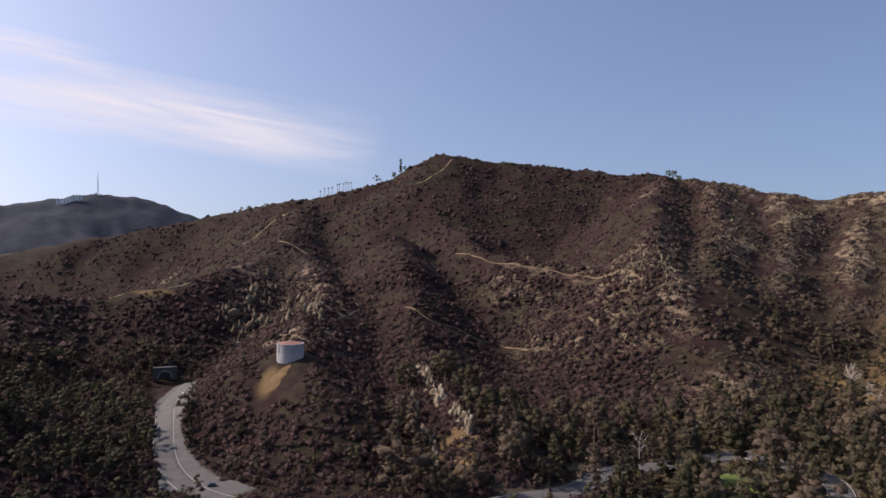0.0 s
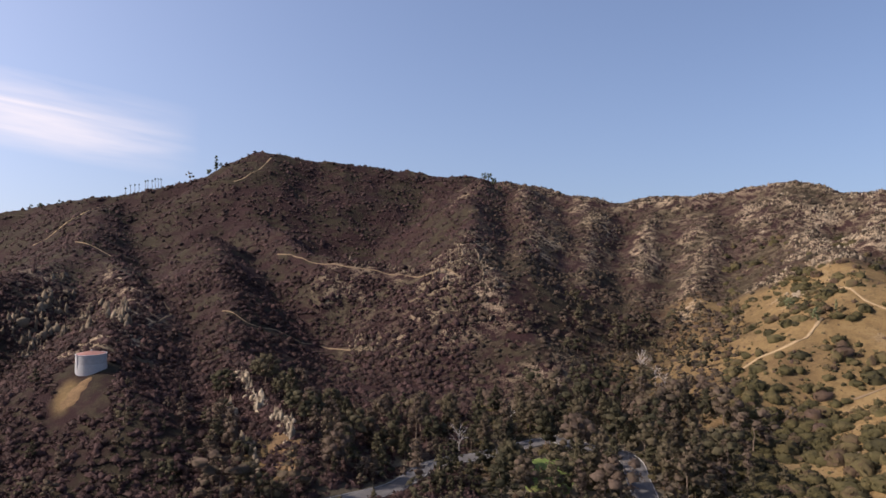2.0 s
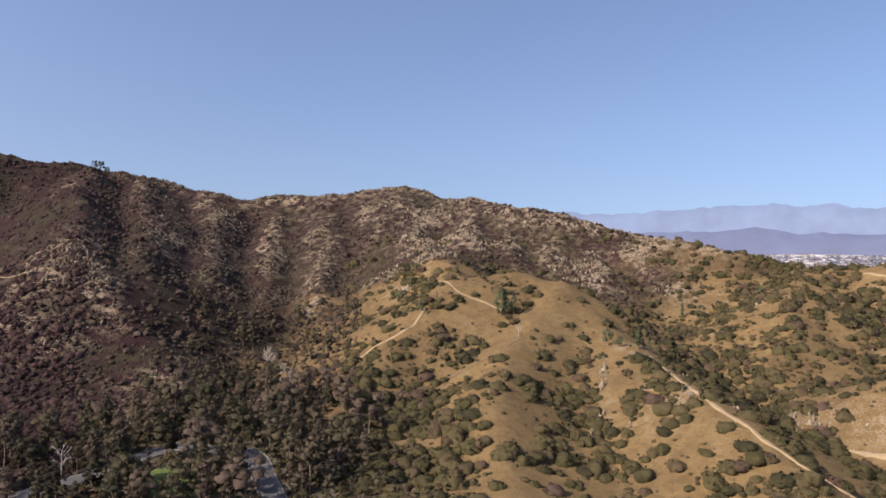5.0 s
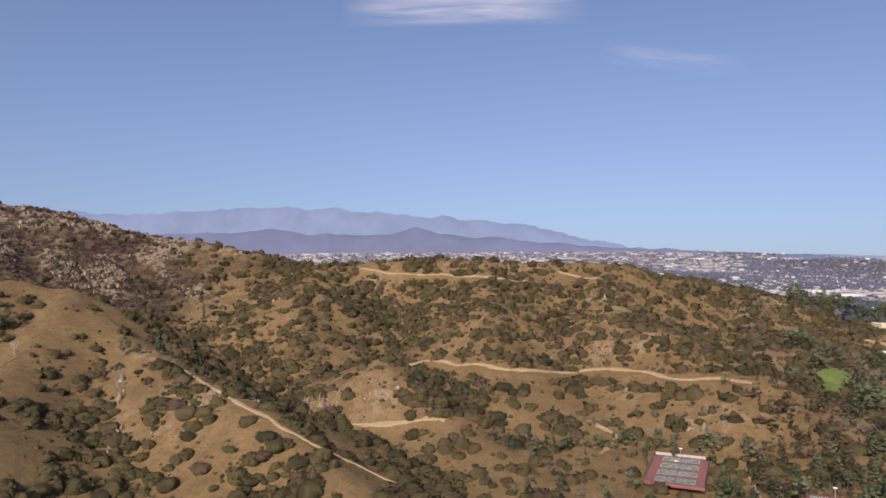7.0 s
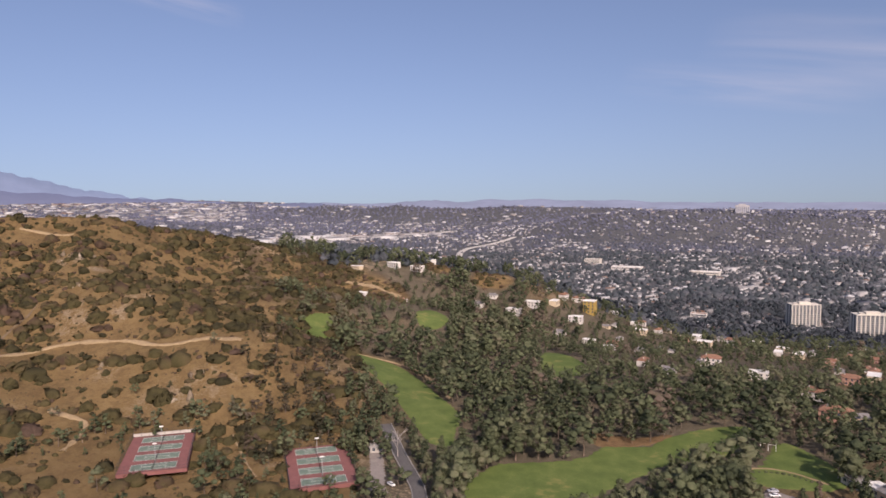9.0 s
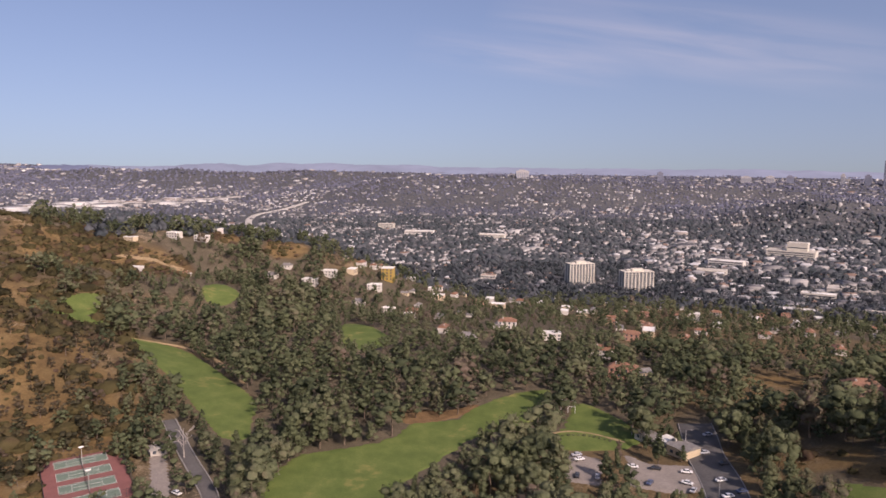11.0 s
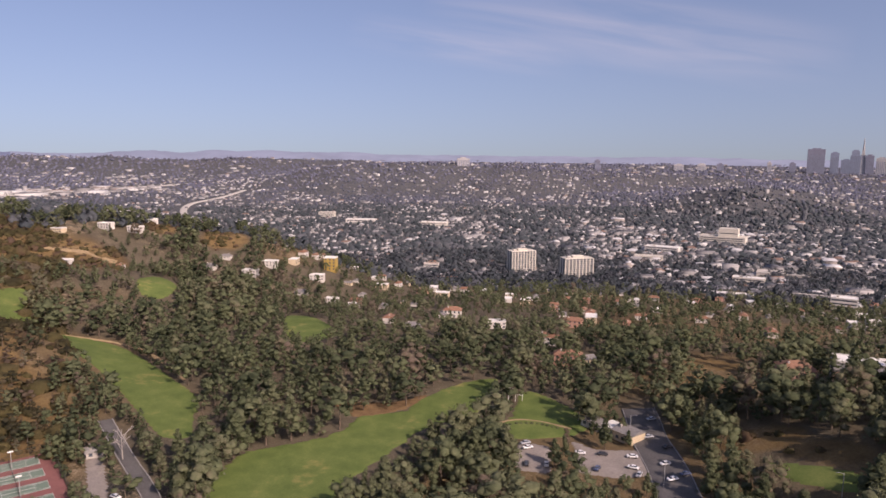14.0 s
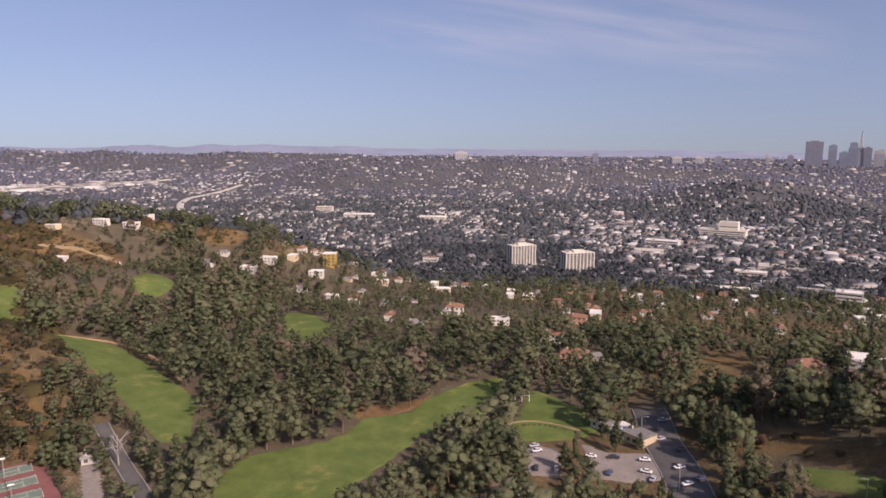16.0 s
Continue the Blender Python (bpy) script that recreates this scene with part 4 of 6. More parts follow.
def tree_things(spots, seed, tone, label_of, leaves=760, lumps=22, group="trees of the park", mat=None):
    """Single trees: a trunk and a crown each, sharing a few shapes."""
    x, y, h, g = spots
    z = land(x, y)
    proto = {}
    for k in range(6):
        cv, cf, cn = crown_shape(seed * 20 + k, FORMS[k], leaves, lumps)
        tv, tf = trunk_shape(seed * 20 + k)
        for q in range(3):
            t = float(np.clip(tone[0] + tone[1] * (q - 1) * 1.3 + 0.05 * k, 0, 1))
            proto[k, q] = mesh_from("crown", cv, cf, mat or M_TREE, t + 0.1 * np.random.default_rng(k).normal(size=len(cv)), normals=cn), mesh_from("trunk", tv, tf, M_BARK)
    for k in range(len(x)):
        kind, q = int(g.choice(6, p=[0.26, 0.2, 0.18, 0.2, 0.06, 0.1])), int(g.integers(0, 3))
        ob = tagged(new("tree"), label_of(FORMS[kind], q), "tree", group=group)
        ob.matrix_world = Matrix.LocRotScale((x[k], y[k], z[k]), Euler((0, 0, g.uniform(0, 6.28))), (h[k] * g.uniform(0.9, 1.2), h[k] * g.uniform(0.9, 1.2), h[k]))
        for name, me in zip(("crown", "trunk"), proto[kind, q]):
            p = new(name, me)
            p.parent = ob


def tree_label(form, q):
    tint = ("dark green", "olive green", "dusty grey green")[q]
    return {"pine": tint + " pine with an uneven pointed crown", "round": tint + " broad round-crowned tree with open limbs", "slim": tint + " slim upright cypress by the lawn"}[form]


def canyon_label(form, q):
    tint = ("dark olive", "dusty brown green", "pale grey green")[q]
    return {"pine": tint + " pine standing over the canyon road", "round": tint + " spreading oak in the dry canyon", "slim": tint + " slim eucalyptus beside the canyon road"}[form]


def golf_dense(x, y):
    az, r = bearing(x, y)
    thin = smooth(0.25, 0.6, fbm(x, y, 60, 3, 91))
    town = smooth(640, 780, r) * smooth(124, 127, az)
    thin = np.maximum(thin, 1.0 * smooth(154, 158, az) * (1 - smooth(400, 450, r)))
    return np.clip(0.95 - 0.5 * thin - 0.22 * smooth(430, 540, r) * smooth(124, 132, az) - 0.12 * town, 0, 1) * (1 - 0.25 * smooth(155, 160, az) * (1 - smooth(330, 390, r))) * (1 - bare_knolls(x, y)) * np.maximum(smooth(0.25, 0.75, cover(x, y, land(x, y))[2]), smooth(114, 117, az))



near = wood_spots(5200, 117, 173, 205, 352, 41, (7, 20), 5.4, golf_dense)
cut = slice(0, 260)
tree_things(tuple(a[cut] for a in near[:3]) + (near[3],), 41, (0.4, 0.16), tree_label)
woods("woods", tuple(a[260:] for a in near[:3]) + (near[3],), 42, 520, 16, (0.38, 0.28), "dark and olive green park trees")
woods("woods", wood_spots(15000, 107, 175, 350, 860, 43, (7, 20), 6.2, golf_dense), 43, 100, 11, (0.36, 0.28), "dark green woods behind the golf course", level=0)
woods("woods", wood_spots(1500, -24, 42, 285, 430, 44, (5, 13), 7.5, lambda x, y: (0.12 + 0.88 * (1 - smooth(300, 370, np.hypot(x, y)))) * (0.25 + 0.75 * smooth(-12, -4, bearing(x, y)[0])) * (1 - 0.6 * smooth(32, 38, bearing(x, y)[0]))), 44, 170, 9, (0.6, 0.3), "dusky trees along the canyon road", mat=M_SHADED_DRYTREE)
woods("woods", wood_spots(1200, -4, 38, 298, 470, 48, (10, 26), 9.5, lambda x, y: (1 - smooth(370, 390, np.hypot(x, y)) * (1 - smooth(20, 23, bearing(x, y)[0]) * (1 - smooth(32, 35, bearing(x, y)[0])))) * (0.35 + 0.65 * smooth(-0.1, 0.2, fbm(x, y, 40, 2, 144)))), 48, 230, 11, (0.55, 0.35), "tall dusky eucalyptus and pines hiding the canyon road", shares=(0.26, 0.1, 0.1, 0.24, 0.26, 0.04), mat=M_SHADED_DRYTREE)
woods("woods", wood_spots(2200, -37, -19, 290, 560, 49, (6, 14), 5.4, lambda x, y: 0.4 + 0.6 * smooth(-0.2, 0.2, fbm(x, y, 40, 2, 148))), 49, 110, 8, (0.3, 0.25), "dark trees on the slope across the tunnel road", mat=M_SHADED_DRYTREE)
tree_things(wood_spots(260, -3, 36, 306, 430, 70, (11, 24), 12.0), 71, (0.5, 0.28), canyon_label, 560, 18, "trees of the canyon", M_SHADED_DRYTREE)
woods("woods", wood_spots(420, 24, 37, 330, 640, 45, (5, 15), 7.0, None), 45, 150, 9, (0.6, 0.25), "half bare dusty trees in the canyon", mat=M_SHADED_DRYTREE)
woods("woods", wood_spots(1600, 86, 118, 260, 470, 46, (4, 11), 4.2, lambda x, y: np.where(land(x, y) < 8, 0.95, 0.06) * (0.18 + 0.12 * smooth(95, 100, bearing(x, y)[0]) + 0.65 * smooth(110, 113, bearing(x, y)[0]))), 46, 170, 10, (0.5, 0.28), "dark trees round the tennis courts")


woods("woods", wood_spots(900, 105, 117, 345, 480, 72, (4, 10), 6.0, lambda x, y: 0.25 + 0.75 * smooth(-0.15, 0.2, fbm(x, y, 26, 2, 151))), 72, 150, 9, (0.5, 0.3), "grey brown and olive trees on a dry slope by the courts", mat=M_SHADED_DRYTREE)


# ---- parts of things ----
def part(name, bm, mat, parent, label=""):
    """Links a bmesh as one mesh object under a thing or a part."""
    me = bpy.data.meshes.new(name)
    bm.to_mesh(me)
    bm.free()
    me.materials.append(mat)
    ob = new(name, me)
    ob.parent = parent
    return tagged(ob, label)


def share(name, me, parent, m):
    ob = new(name, me)
    ob.parent = parent
    ob.matrix_basis = m
    return ob


def block(x, y, z, sx, sy, sz, bevel=0.0, bm=None):
    """A box standing on z, with its edges broken where bevel is given."""
    bm = bm or bmesh.new()
    made = bmesh.ops.create_cube(bm, size=1.0, matrix=Matrix.Translation((x, y, z + sz / 2)) @ Matrix.Diagonal((sx, sy, sz, 1)))
    if bevel:
        edges = list({e for v in made["verts"] for e in v.link_edges})
        bmesh.ops.bevel(bm, geom=edges, offset=bevel, segments=1, affect="EDGES")
    return bm


def drum(x, y, z, r0, r1, h, n=16, bm=None):
    bm = bm or bmesh.new()
    bmesh.ops.create_cone(bm, cap_ends=True, segments=n, radius1=r0, radius2=r1, depth=h, matrix=Matrix.Translation((x, y, z + h / 2)))
    return bm


def rod(a, b, r, n=6, bm=None):
    bm = bm or bmesh.new()
    a, b = Vector(a), Vector(b)
    m = Matrix.Translation((a + b) / 2) @ (b - a).to_track_quat("Z", "Y").to_matrix().to_4x4()
    bmesh.ops.create_cone(bm, cap_ends=True, segments=n, radius1=r, radius2=r, depth=(b - a).length, matrix=m)
    return bm


def mesh_of(bm, name, mat):
    me = bpy.data.meshes.new(name)
    bm.to_mesh(me)
    bm.free()
    me.materials.append(mat)
    return me


def thing(name, label, category, x, y, turn=0.0, group="", z=None, sink=0.1):
    ob = tagged(new(name), label, category, group)
    ob.matrix_world = pose(x, y, ground_at(x, y) - sink if z is None else z, 0, 0, turn)
    return ob


M_RED = plain("red_court_paint", (0.22, 0.095, 0.085), 0.85, 0.4, 0.15, 0.2)
M_GREEN = plain("green_court_paint", (0.145, 0.20, 0.155), 0.85, 0.4, 0.15, 0.2)
M_DARK = plain("dark_metal", (0.05, 0.05, 0.05), 0.6, 1.0, 0.2)
# Portal stone darkened in colour for the shade it stands in.
M_STONE = plain("shade_darkened_stone", (0.07, 0.066, 0.064), 0.9, 0.8, 0.3)
M_STEEL = plain("grey_steel", (0.35, 0.35, 0.35), 0.5, 1.0, 0.15, 0.4)
# White tank paint greyed to stand for the tank's shadowed side.
M_TANK = plain("shaded_tank_paint", (0.32, 0.32, 0.315), 0.75, 0.4, 0.15)
M_TANKROOF = plain("rusty_red_roof", (0.26, 0.13, 0.105), 0.85, 0.3, 0.25)
M_TILE = plain("terracotta_tiles", (0.24, 0.13, 0.085), 0.85, 0.8, 0.3)
M_ROOFGREY = plain("grey_shingles", (0.20, 0.19, 0.18), 0.9, 0.8, 0.25)
M_ROOFWHITE = plain("white_flat_roof", (0.66, 0.65, 0.61), 0.8, 0.4, 0.12)
M_STUCCO = plain("white_stucco", (0.56, 0.53, 0.48), 0.85, 0.4, 0.1)
M_TOWER = plain("cream_tower_concrete", (0.55, 0.515, 0.44), 0.85, 0.3, 0.12)
M_CREAM = plain("cream_stucco", (0.55, 0.45, 0.31), 0.85, 0.4, 0.12)
M_YELLOW = plain("yellow_stucco", (0.36, 0.25, 0.07), 0.85, 0.4, 0.12)
M_PINK = plain("pink_stucco", (0.45, 0.27, 0.20), 0.85, 0.4, 0.12)


def make_glass(name, tint):
    m, n, l, b = material(name, 0.15, 0.6)
    l.new(ramp(n, l, noise_of(n, l, 0.25), [(0.4, tint), (0.6, tuple(1.6 * c for c in tint))]), b.inputs["Base Color"])
    return m


M_GLASS = make_glass("window_glass", (0.05, 0.06, 0.075))


# ---- tennis courts ----
def tennis_court(c, fence_back):
    (cx, cy), turn, w, d = c
    z = max(ground_at(*p) for p in court_poly(c) + [(cx, cy)]) + 0.35
    ob = tagged(new("tennis_court"), "red and green painted tennis courts side by side", "tennis court", "tennis courts")
    ob.matrix_world = pose(cx, cy, z, 0, 0, -turn)
    part("slab", block(0, 0, -1.6, d, w, 1.6, 0.05), M_RED, ob)
    n = 4
    pitch = d / n
    green = mesh_of(block(0, 0, 0, pitch * 0.62, w * 0.66, 0.02), "playing_surface", M_GREEN)
    bm = bmesh.new()
    sx, sy = pitch * 0.62, w * 0.66
    for x, y, a, b in ((0, sy / 2, sx, 0.08), (0, -sy / 2, sx, 0.08), (sx / 2, 0, 0.08, sy), (-sx / 2, 0, 0.08, sy), (sx * 0.36, 0, 0.07, sy), (-sx * 0.36, 0, 0.07, sy),
                       (0, sy * 0.27, sx * 0.72, 0.07), (0, -sy * 0.27, sx * 0.72, 0.07), (0, 0, sx * 0.02, sy * 0.54)):
        block(x, y, 0.024, a, b, 0.012, 0, bm)
    lines = mesh_of(bm, "line_marking", M_WHITE)
    bm = block(0, 0, 0, pitch * 0.74, 0.06, 0.9)
    rod((pitch * 0.37, 0, 0), (pitch * 0.37, 0, 1.0), 0.07, 6, bm)
    rod((-pitch * 0.37, 0, 0), (-pitch * 0.37, 0, 1.0), 0.07, 6, bm)
    net = mesh_of(bm, "net", M_DARK)
    for k in range(n):
        m = Matrix.Translation(((k - (n - 1) / 2) * pitch, 0, 0))
        share("playing_surface", green, ob, m)
        share("line_marking", lines, ob, m)
        share("net", net, ob, m)
    post = mesh_of(rod((0, 0, 0), (0, 0, 3.0), 0.06), "fence_post", M_DARK)
    spots = [(x, s * w / 2) for s in (-1, 1) for x in np.linspace(-d / 2, d / 2, 16)] + [(s * d / 2, y) for s in (-1, 1) for y in np.linspace(-w / 2, w / 2, 9)[1:-1]]
    for x, y in spots:
        share("fence_post", post, ob, Matrix.Translation((x, y, 0)))
    for s in (-1, 1):
        for h in (0.2, 1.5, 2.95):
            part("fence_rail", rod((-d / 2, s * w / 2, h), (d / 2, s * w / 2, h), 0.035), M_DARK, ob)
            part("fence_rail", rod((s * d / 2, -w / 2, h), (s * d / 2, w / 2, h), 0.035), M_DARK, ob)
    if fence_back:
        part("windscreen", block(d / 2 + 0.35, 0, 0, 0.25, w, 1.5), M_CONCRETE, ob, "pale wall behind the courts")
    for k in (-1, 1):
        lamp = part("floodlight_pole", rod((k * pitch, 0, 0), (k * pitch, 0, 7.5), 0.1), M_STEEL, ob)
        part("floodlight", block(k * pitch, 0, 7.4, 0.5, 1.8, 0.4, 0.05), M_WHITE, lamp)


tennis_court(COURTS[0], True)
tennis_court(COURTS[1], False)


# ---- water tank above the tunnel road ----
def water_tank(x, y):
    ob = thing("water_tank", "round white water tank with a rusty red roof", "water tank", x, y, sink=-0.6)
    part("shell", drum(0, 0, 0, 7.6, 7.6, 6.6, 40), M_TANK, ob)
    part("base_ring", drum(0, 0, -4.0, 7.75, 7.75, 5.6, 40), M_STEEL, ob, "grey base course")
    part("roof", drum(0, 0, 6.6, 7.8, 0.4, 1.5, 40), M_TANKROOF, ob)
    part("rim", drum(0, 0, 6.4, 7.8, 7.8, 0.3, 40), M_STEEL, ob)
    part("ladder", block(-5.4, -5.6, 0, 0.5, 0.12, 6.8), M_STEEL, ob)
    part("vent", drum(0, 0, 7.9, 0.5, 0.6, 0.7, 10), M_STEEL, ob)


water_tank(-88, 409)


# ---- tunnel mouth ----
def tunnel_portal(x, y, turn):
    ob = thing("tunnel_portal", "stone tunnel portal with a dark round arch", "tunnel", x, y, turn, sink=-1.5)
    bm = bmesh.new()
    n, r, rise, w, h, d = 14, 3.6, 2.4, 15.0, 9.0, 4.0
    arch = [(-r, 0.0)] + [(r * math.cos(math.pi - math.pi * k / n), rise + r * math.sin(math.pi * k / n)) for k in range(n + 1)] + [(r, 0.0)]
    rim = [(-w / 2, 0.0)] + [(-w / 2 + w * k / n, h) for k in range(n + 1)] + [(w / 2, 0.0)]
    for yy in (0, d):
        for p in arch + rim:
            bm.verts.new((p[0], yy, p[1]))
    v = list(bm.verts)
    m = len(arch)
    for k in range(m - 1):
        bm.faces.new((v[k], v[k + 1], v[m + k + 1], v[m + k]))
        bm.faces.new((v[2 * m + k], v[3 * m + k], v[3 * m + k + 1], v[2 * m + k + 1]))
        bm.faces.new((v[k], v[2 * m + k], v[2 * m + k + 1], v[k + 1]))
        bm.faces.new((v[m + k], v[m + k + 1], v[3 * m + k + 1], v[3 * m + k]))
    part("portal_wall", bm, M_STONE, ob)
    bm = bmesh.new()
    for k in range(n + 1):
        a = math.pi * k / n
        block(0, 0, 0, 0.7, 0.5, 0.9, 0.05, bm)
        bmesh.ops.transform(bm, verts=bm.verts[-24:], matrix=Matrix.Translation((3.9 * math.cos(a), -0.2, rise + 3.9 * math.sin(a))) @ Matrix.Rotation(math.pi / 2 - a, 4, "Y"))
    part("arch_stones", bm, M_KERB, ob)
    # A solid near-black box replaces the darkness inside the tunnel.
    part("bore", block(0, 16, 0, 8.4, 20, 6.6), M_DARK, ob, "solid dark block in place of the tunnel's unlit hollow")


tunnel_portal(-189, 482, 22)


# ---- palms, crest trees, mast and sign ----
def palm(x, y, h):
    ob = thing("palm_tree", "tall slim fan palm standing on the crest", "palm tree", x, y, group="palms on the crest")
    part("trunk", drum(0, 0, 0, 0.4, 0.22, h, 8), M_BARK, ob)
    rs = np.random.default_rng(int(h * 10))
    vs, fs = [], []
    for k in range(26):
        a, up = rs.uniform(0, 6.28), rs.uniform(-1.0, 0.9)
        d = np.array([math.cos(a) * math.cos(up), math.sin(a) * math.cos(up), math.sin(up)])
        s = np.array([-math.sin(a), math.cos(a), 0])
        o = np.array([0, 0, h])
        n0 = len(vs)
        vs += [o, o + d * 1.1 + s * 0.55, o + d * 1.1 - s * 0.55, o + d * 2.1 - np.array([0, 0, 0.5])]
        fs += [(n0, n0 + 2, n0 + 1), (n0 + 1, n0 + 2, n0 + 3)]
    me = mesh_from("fronds", np.array(vs), np.array(fs), M_TREE, np.full(len(vs), 0.15))
    new("fronds", me).parent = ob


for k, (x, y) in enumerate(((-200, 1155), (-193, 1155), (-187, 1156), (-181, 1155), (-172, 1156), (-169, 1158), (-163, 1160), (-159, 1162), (-154, 1158), (-150, 1158))):
    palm(x, y, 13.0 + 3.0 * ((k * 37) % 10) / 10)


def single_tree(x, y, h, form, tone, label, seed, leaves=200, lumps=12, width=1.0):
    ob = tagged(new("tree"), label, "tree")
    ob.matrix_world = Matrix.LocRotScale((x, y, ground_at(x, y)), Euler((0, 0, seed)), (h * width, h * width, h))
    cv, cf, cn = crown_shape(seed, form, leaves, lumps)
    tv, tf = trunk_shape(seed, 0.75 if form == "round" else 0.9)
    for name, me in (("crown", mesh_from("crown", cv, cf, M_TREE, np.full(len(cv), tone), normals=cn)), ("trunk", mesh_from("trunk", tv, tf, M_BARK))):
        new(name, me).parent = ob


for k, (x, y, h, form, tone, wide) in enumerate(((395, 348, 19, "round", 0.25, 0.8), (402, 343, 18, "pine", 0.15, 0.8), (417, 272, 13, "round", 0.2, 0.9), (420, 250, 15, "slim", 0.2, 0.9), (620, 323, 15, "slim", 0.4, 0.9),
                                                 (369, 434, 11, "round", 0.5, 0.9), (347, 385, 12, "round", 0.35, 0.8), (363, 385, 10, "slim", 0.5, 0.9), (654, 266, 11, "round", 0.3, 1.0))):
    single_tree(x, y, h, form, tone, {"round": "dark green oak", "pine": "dark green pine", "slim": "slim dusty eucalyptus"}[form] + " on the golden hill", 860 + k, 260, 12, wide)
for k, (x, y, h, form, tone) in enumerate(((-69, 1152, 27, "slim", 0.1), (-80, 1155, 12, "round", 0.1), (-108, 1160, 17, "round", 0.9), (-62, 1150, 9, "round", 0.1), (318, 1003, 12, "round", 0.1), (324, 998, 15, "round", 0.1),
                                           (331, 994, 14, "round", 0.15), (338, 990, 11, "round", 0.1), (-327, 1193, 11, "round", 0.2), (-345, 1215, 7, "round", 0.3), (-300, 1190, 6, "round", 0.2),
                                           (397, 344, 11, "round", 0.1), (401, 350, 10, "round", 0.15), (392, 348, 9, "round", 0.2), (421, 250, 8.5, "round", 0.05), (424, 244, 10, "pine", 0.1), (417, 262, 8, "round", 0.1),
                                           (430, 240, 11, "slim", 0.05), (448, 236, 8, "slim", 0.3), (286, 488, 9, "round", 0.9))):
    single_tree(x, y, h, form, tone, "lone dark %s tree standing out on the ridge" % {"slim": "tall narrow", "round": "spreading", "pine": "pointed"}[form], 700 + k, 160 if tone < 0.8 else 50, 11 if tone < 0.8 else 6)


def radio_mast(x, y, h):
    ob = thing("radio_mast", "thin steel lattice radio mast on a distant summit", "radio mast", x, y)
    for a in range(3):
        c, s = math.cos(a * 2.094), math.sin(a * 2.094)
        part("mast_leg", rod((3.4 * c, 3.4 * s, 0), (0.5 * c, 0.5 * s, h * 0.8), 0.55), M_STEEL, ob)
    for k in range(7):
        t = k / 7
        part("cross_ring", drum(0, 0, h * 0.8 * t, 3.4 - 2.9 * t, 3.2 - 2.9 * t, 0.8, 3), M_STEEL, ob)
    part("antenna", rod((0, 0, h * 0.78), (0, 0, h), 0.7), M_STEEL, ob)
    part("equipment_hut", block(8, 0, 0, 12, 8, 5, 0.2), M_STUCCO, ob)
    part("equipment_hut", block(-10, 3, 0, 9, 7, 9, 0.2), M_STUCCO, ob)


radio_mast(*at(-25.95, 2985, z=0)[:2], 88)
for k in range(9):
    x, y, _ = at(-28.55 + k * 0.19, 2900, z=0)
    ob = thing("hillside_sign", "white upright panel of a distant hillside sign", "sign", x, y, 28, "hillside sign", sink=2)
    part("panel", block(0, 0, 4, 7.0, 0.8, 17, 0.1), M_WHITE, ob)
    part("prop", rod((0, 0.8, 0), (0, 0.8, 17), 0.4), M_STEEL, ob)


# ---- houses ----
def house_parts(w, d, h, roof, storeys, wall_mat, roof_mat):
    """Meshes of a house: walls, roof, window, door, chimney."""
    bm = block(0, 0, -2.5, w, d, h + 2.5)
    walls = mesh_of(bm, "wall", wall_mat)
    bm = bmesh.new()
    e = 0.5
    if roof == "flat":
        block(0, 0, h, w + 0.1, d + 0.1, 0.3, 0, bm)
        for x, y, a, b in ((0, d / 2, w + 0.3, 0.3), (0, -d / 2, w + 0.3, 0.3), (w / 2, 0, 0.3, d), (-w / 2, 0, 0.3, d)):
            block(x, y, h, a, b, 0.8, 0, bm)
    else:
        k = 0.0 if roof == "gable" else d * 0.42
        p = [(-w / 2 - e, -d / 2 - e, h - 0.1), (w / 2 + e, -d / 2 - e, h - 0.1), (w / 2 + e, d / 2 + e, h - 0.1), (-w / 2 - e, d / 2 + e, h - 0.1), (-w / 2 - e + k, 0, h + d * 0.27), (w / 2 + e - k, 0, h + d * 0.27)]
        v = [bm.verts.new(q) for q in p]
        for f in ((0, 1, 5, 4), (2, 3, 4, 5), (1, 2, 5), (3, 0, 4), (3, 2, 1, 0)):
            bm.faces.new([v[i] for i in f])
    top = mesh_of(bm, "roof", roof_mat)
    bm = block(0, 0, 0, 1.3, 0.12, 1.4)
    block(0, -0.04, -0.12, 1.6, 0.2, 0.12, 0, bm)
    window = mesh_of(bm, "window", M_GLASS)
    door = mesh_of(block(0, 0, 0, 1.0, 0.14, 2.1, 0.03), "door", M_DARK)
    chimney = mesh_of(block(0, 0, 0, 0.8, 0.8, 2.2, 0.05), "chimney", M_CONCRETE)
    return walls, top, window, door, chimney


def build_house(x, y, turn, spec, meshes, label, group="", size=1.0):
    w, d, h, roof, storeys = spec
    ob = thing("house", label, "house", x, y, turn, group, sink=-0.2)
    ob.matrix_world = ob.matrix_world @ Matrix.Scale(size, 4)
    walls, top, window, door, chimney = meshes
    wall = share("wall", walls, ob, Matrix())
    share("roof", top, ob, Matrix())
    for s in range(storeys):
        for k in range(max(2, int(w / 3.5))):
            px = -w / 2 + w * (k + 0.5) / max(2, int(w / 3.5))
            for side in (-1, 1):
                share("window", window, wall, Matrix.Translation((px, side * d / 2, 1.0 + 2.9 * s)))
    share("door", door, wall, Matrix.Translation((0.2, -d / 2 - 0.02, 0.2)))
    if roof != "flat":
        share("chimney", chimney, ob, Matrix.Translation((w * 0.25, d * 0.15, h + 0.6)))


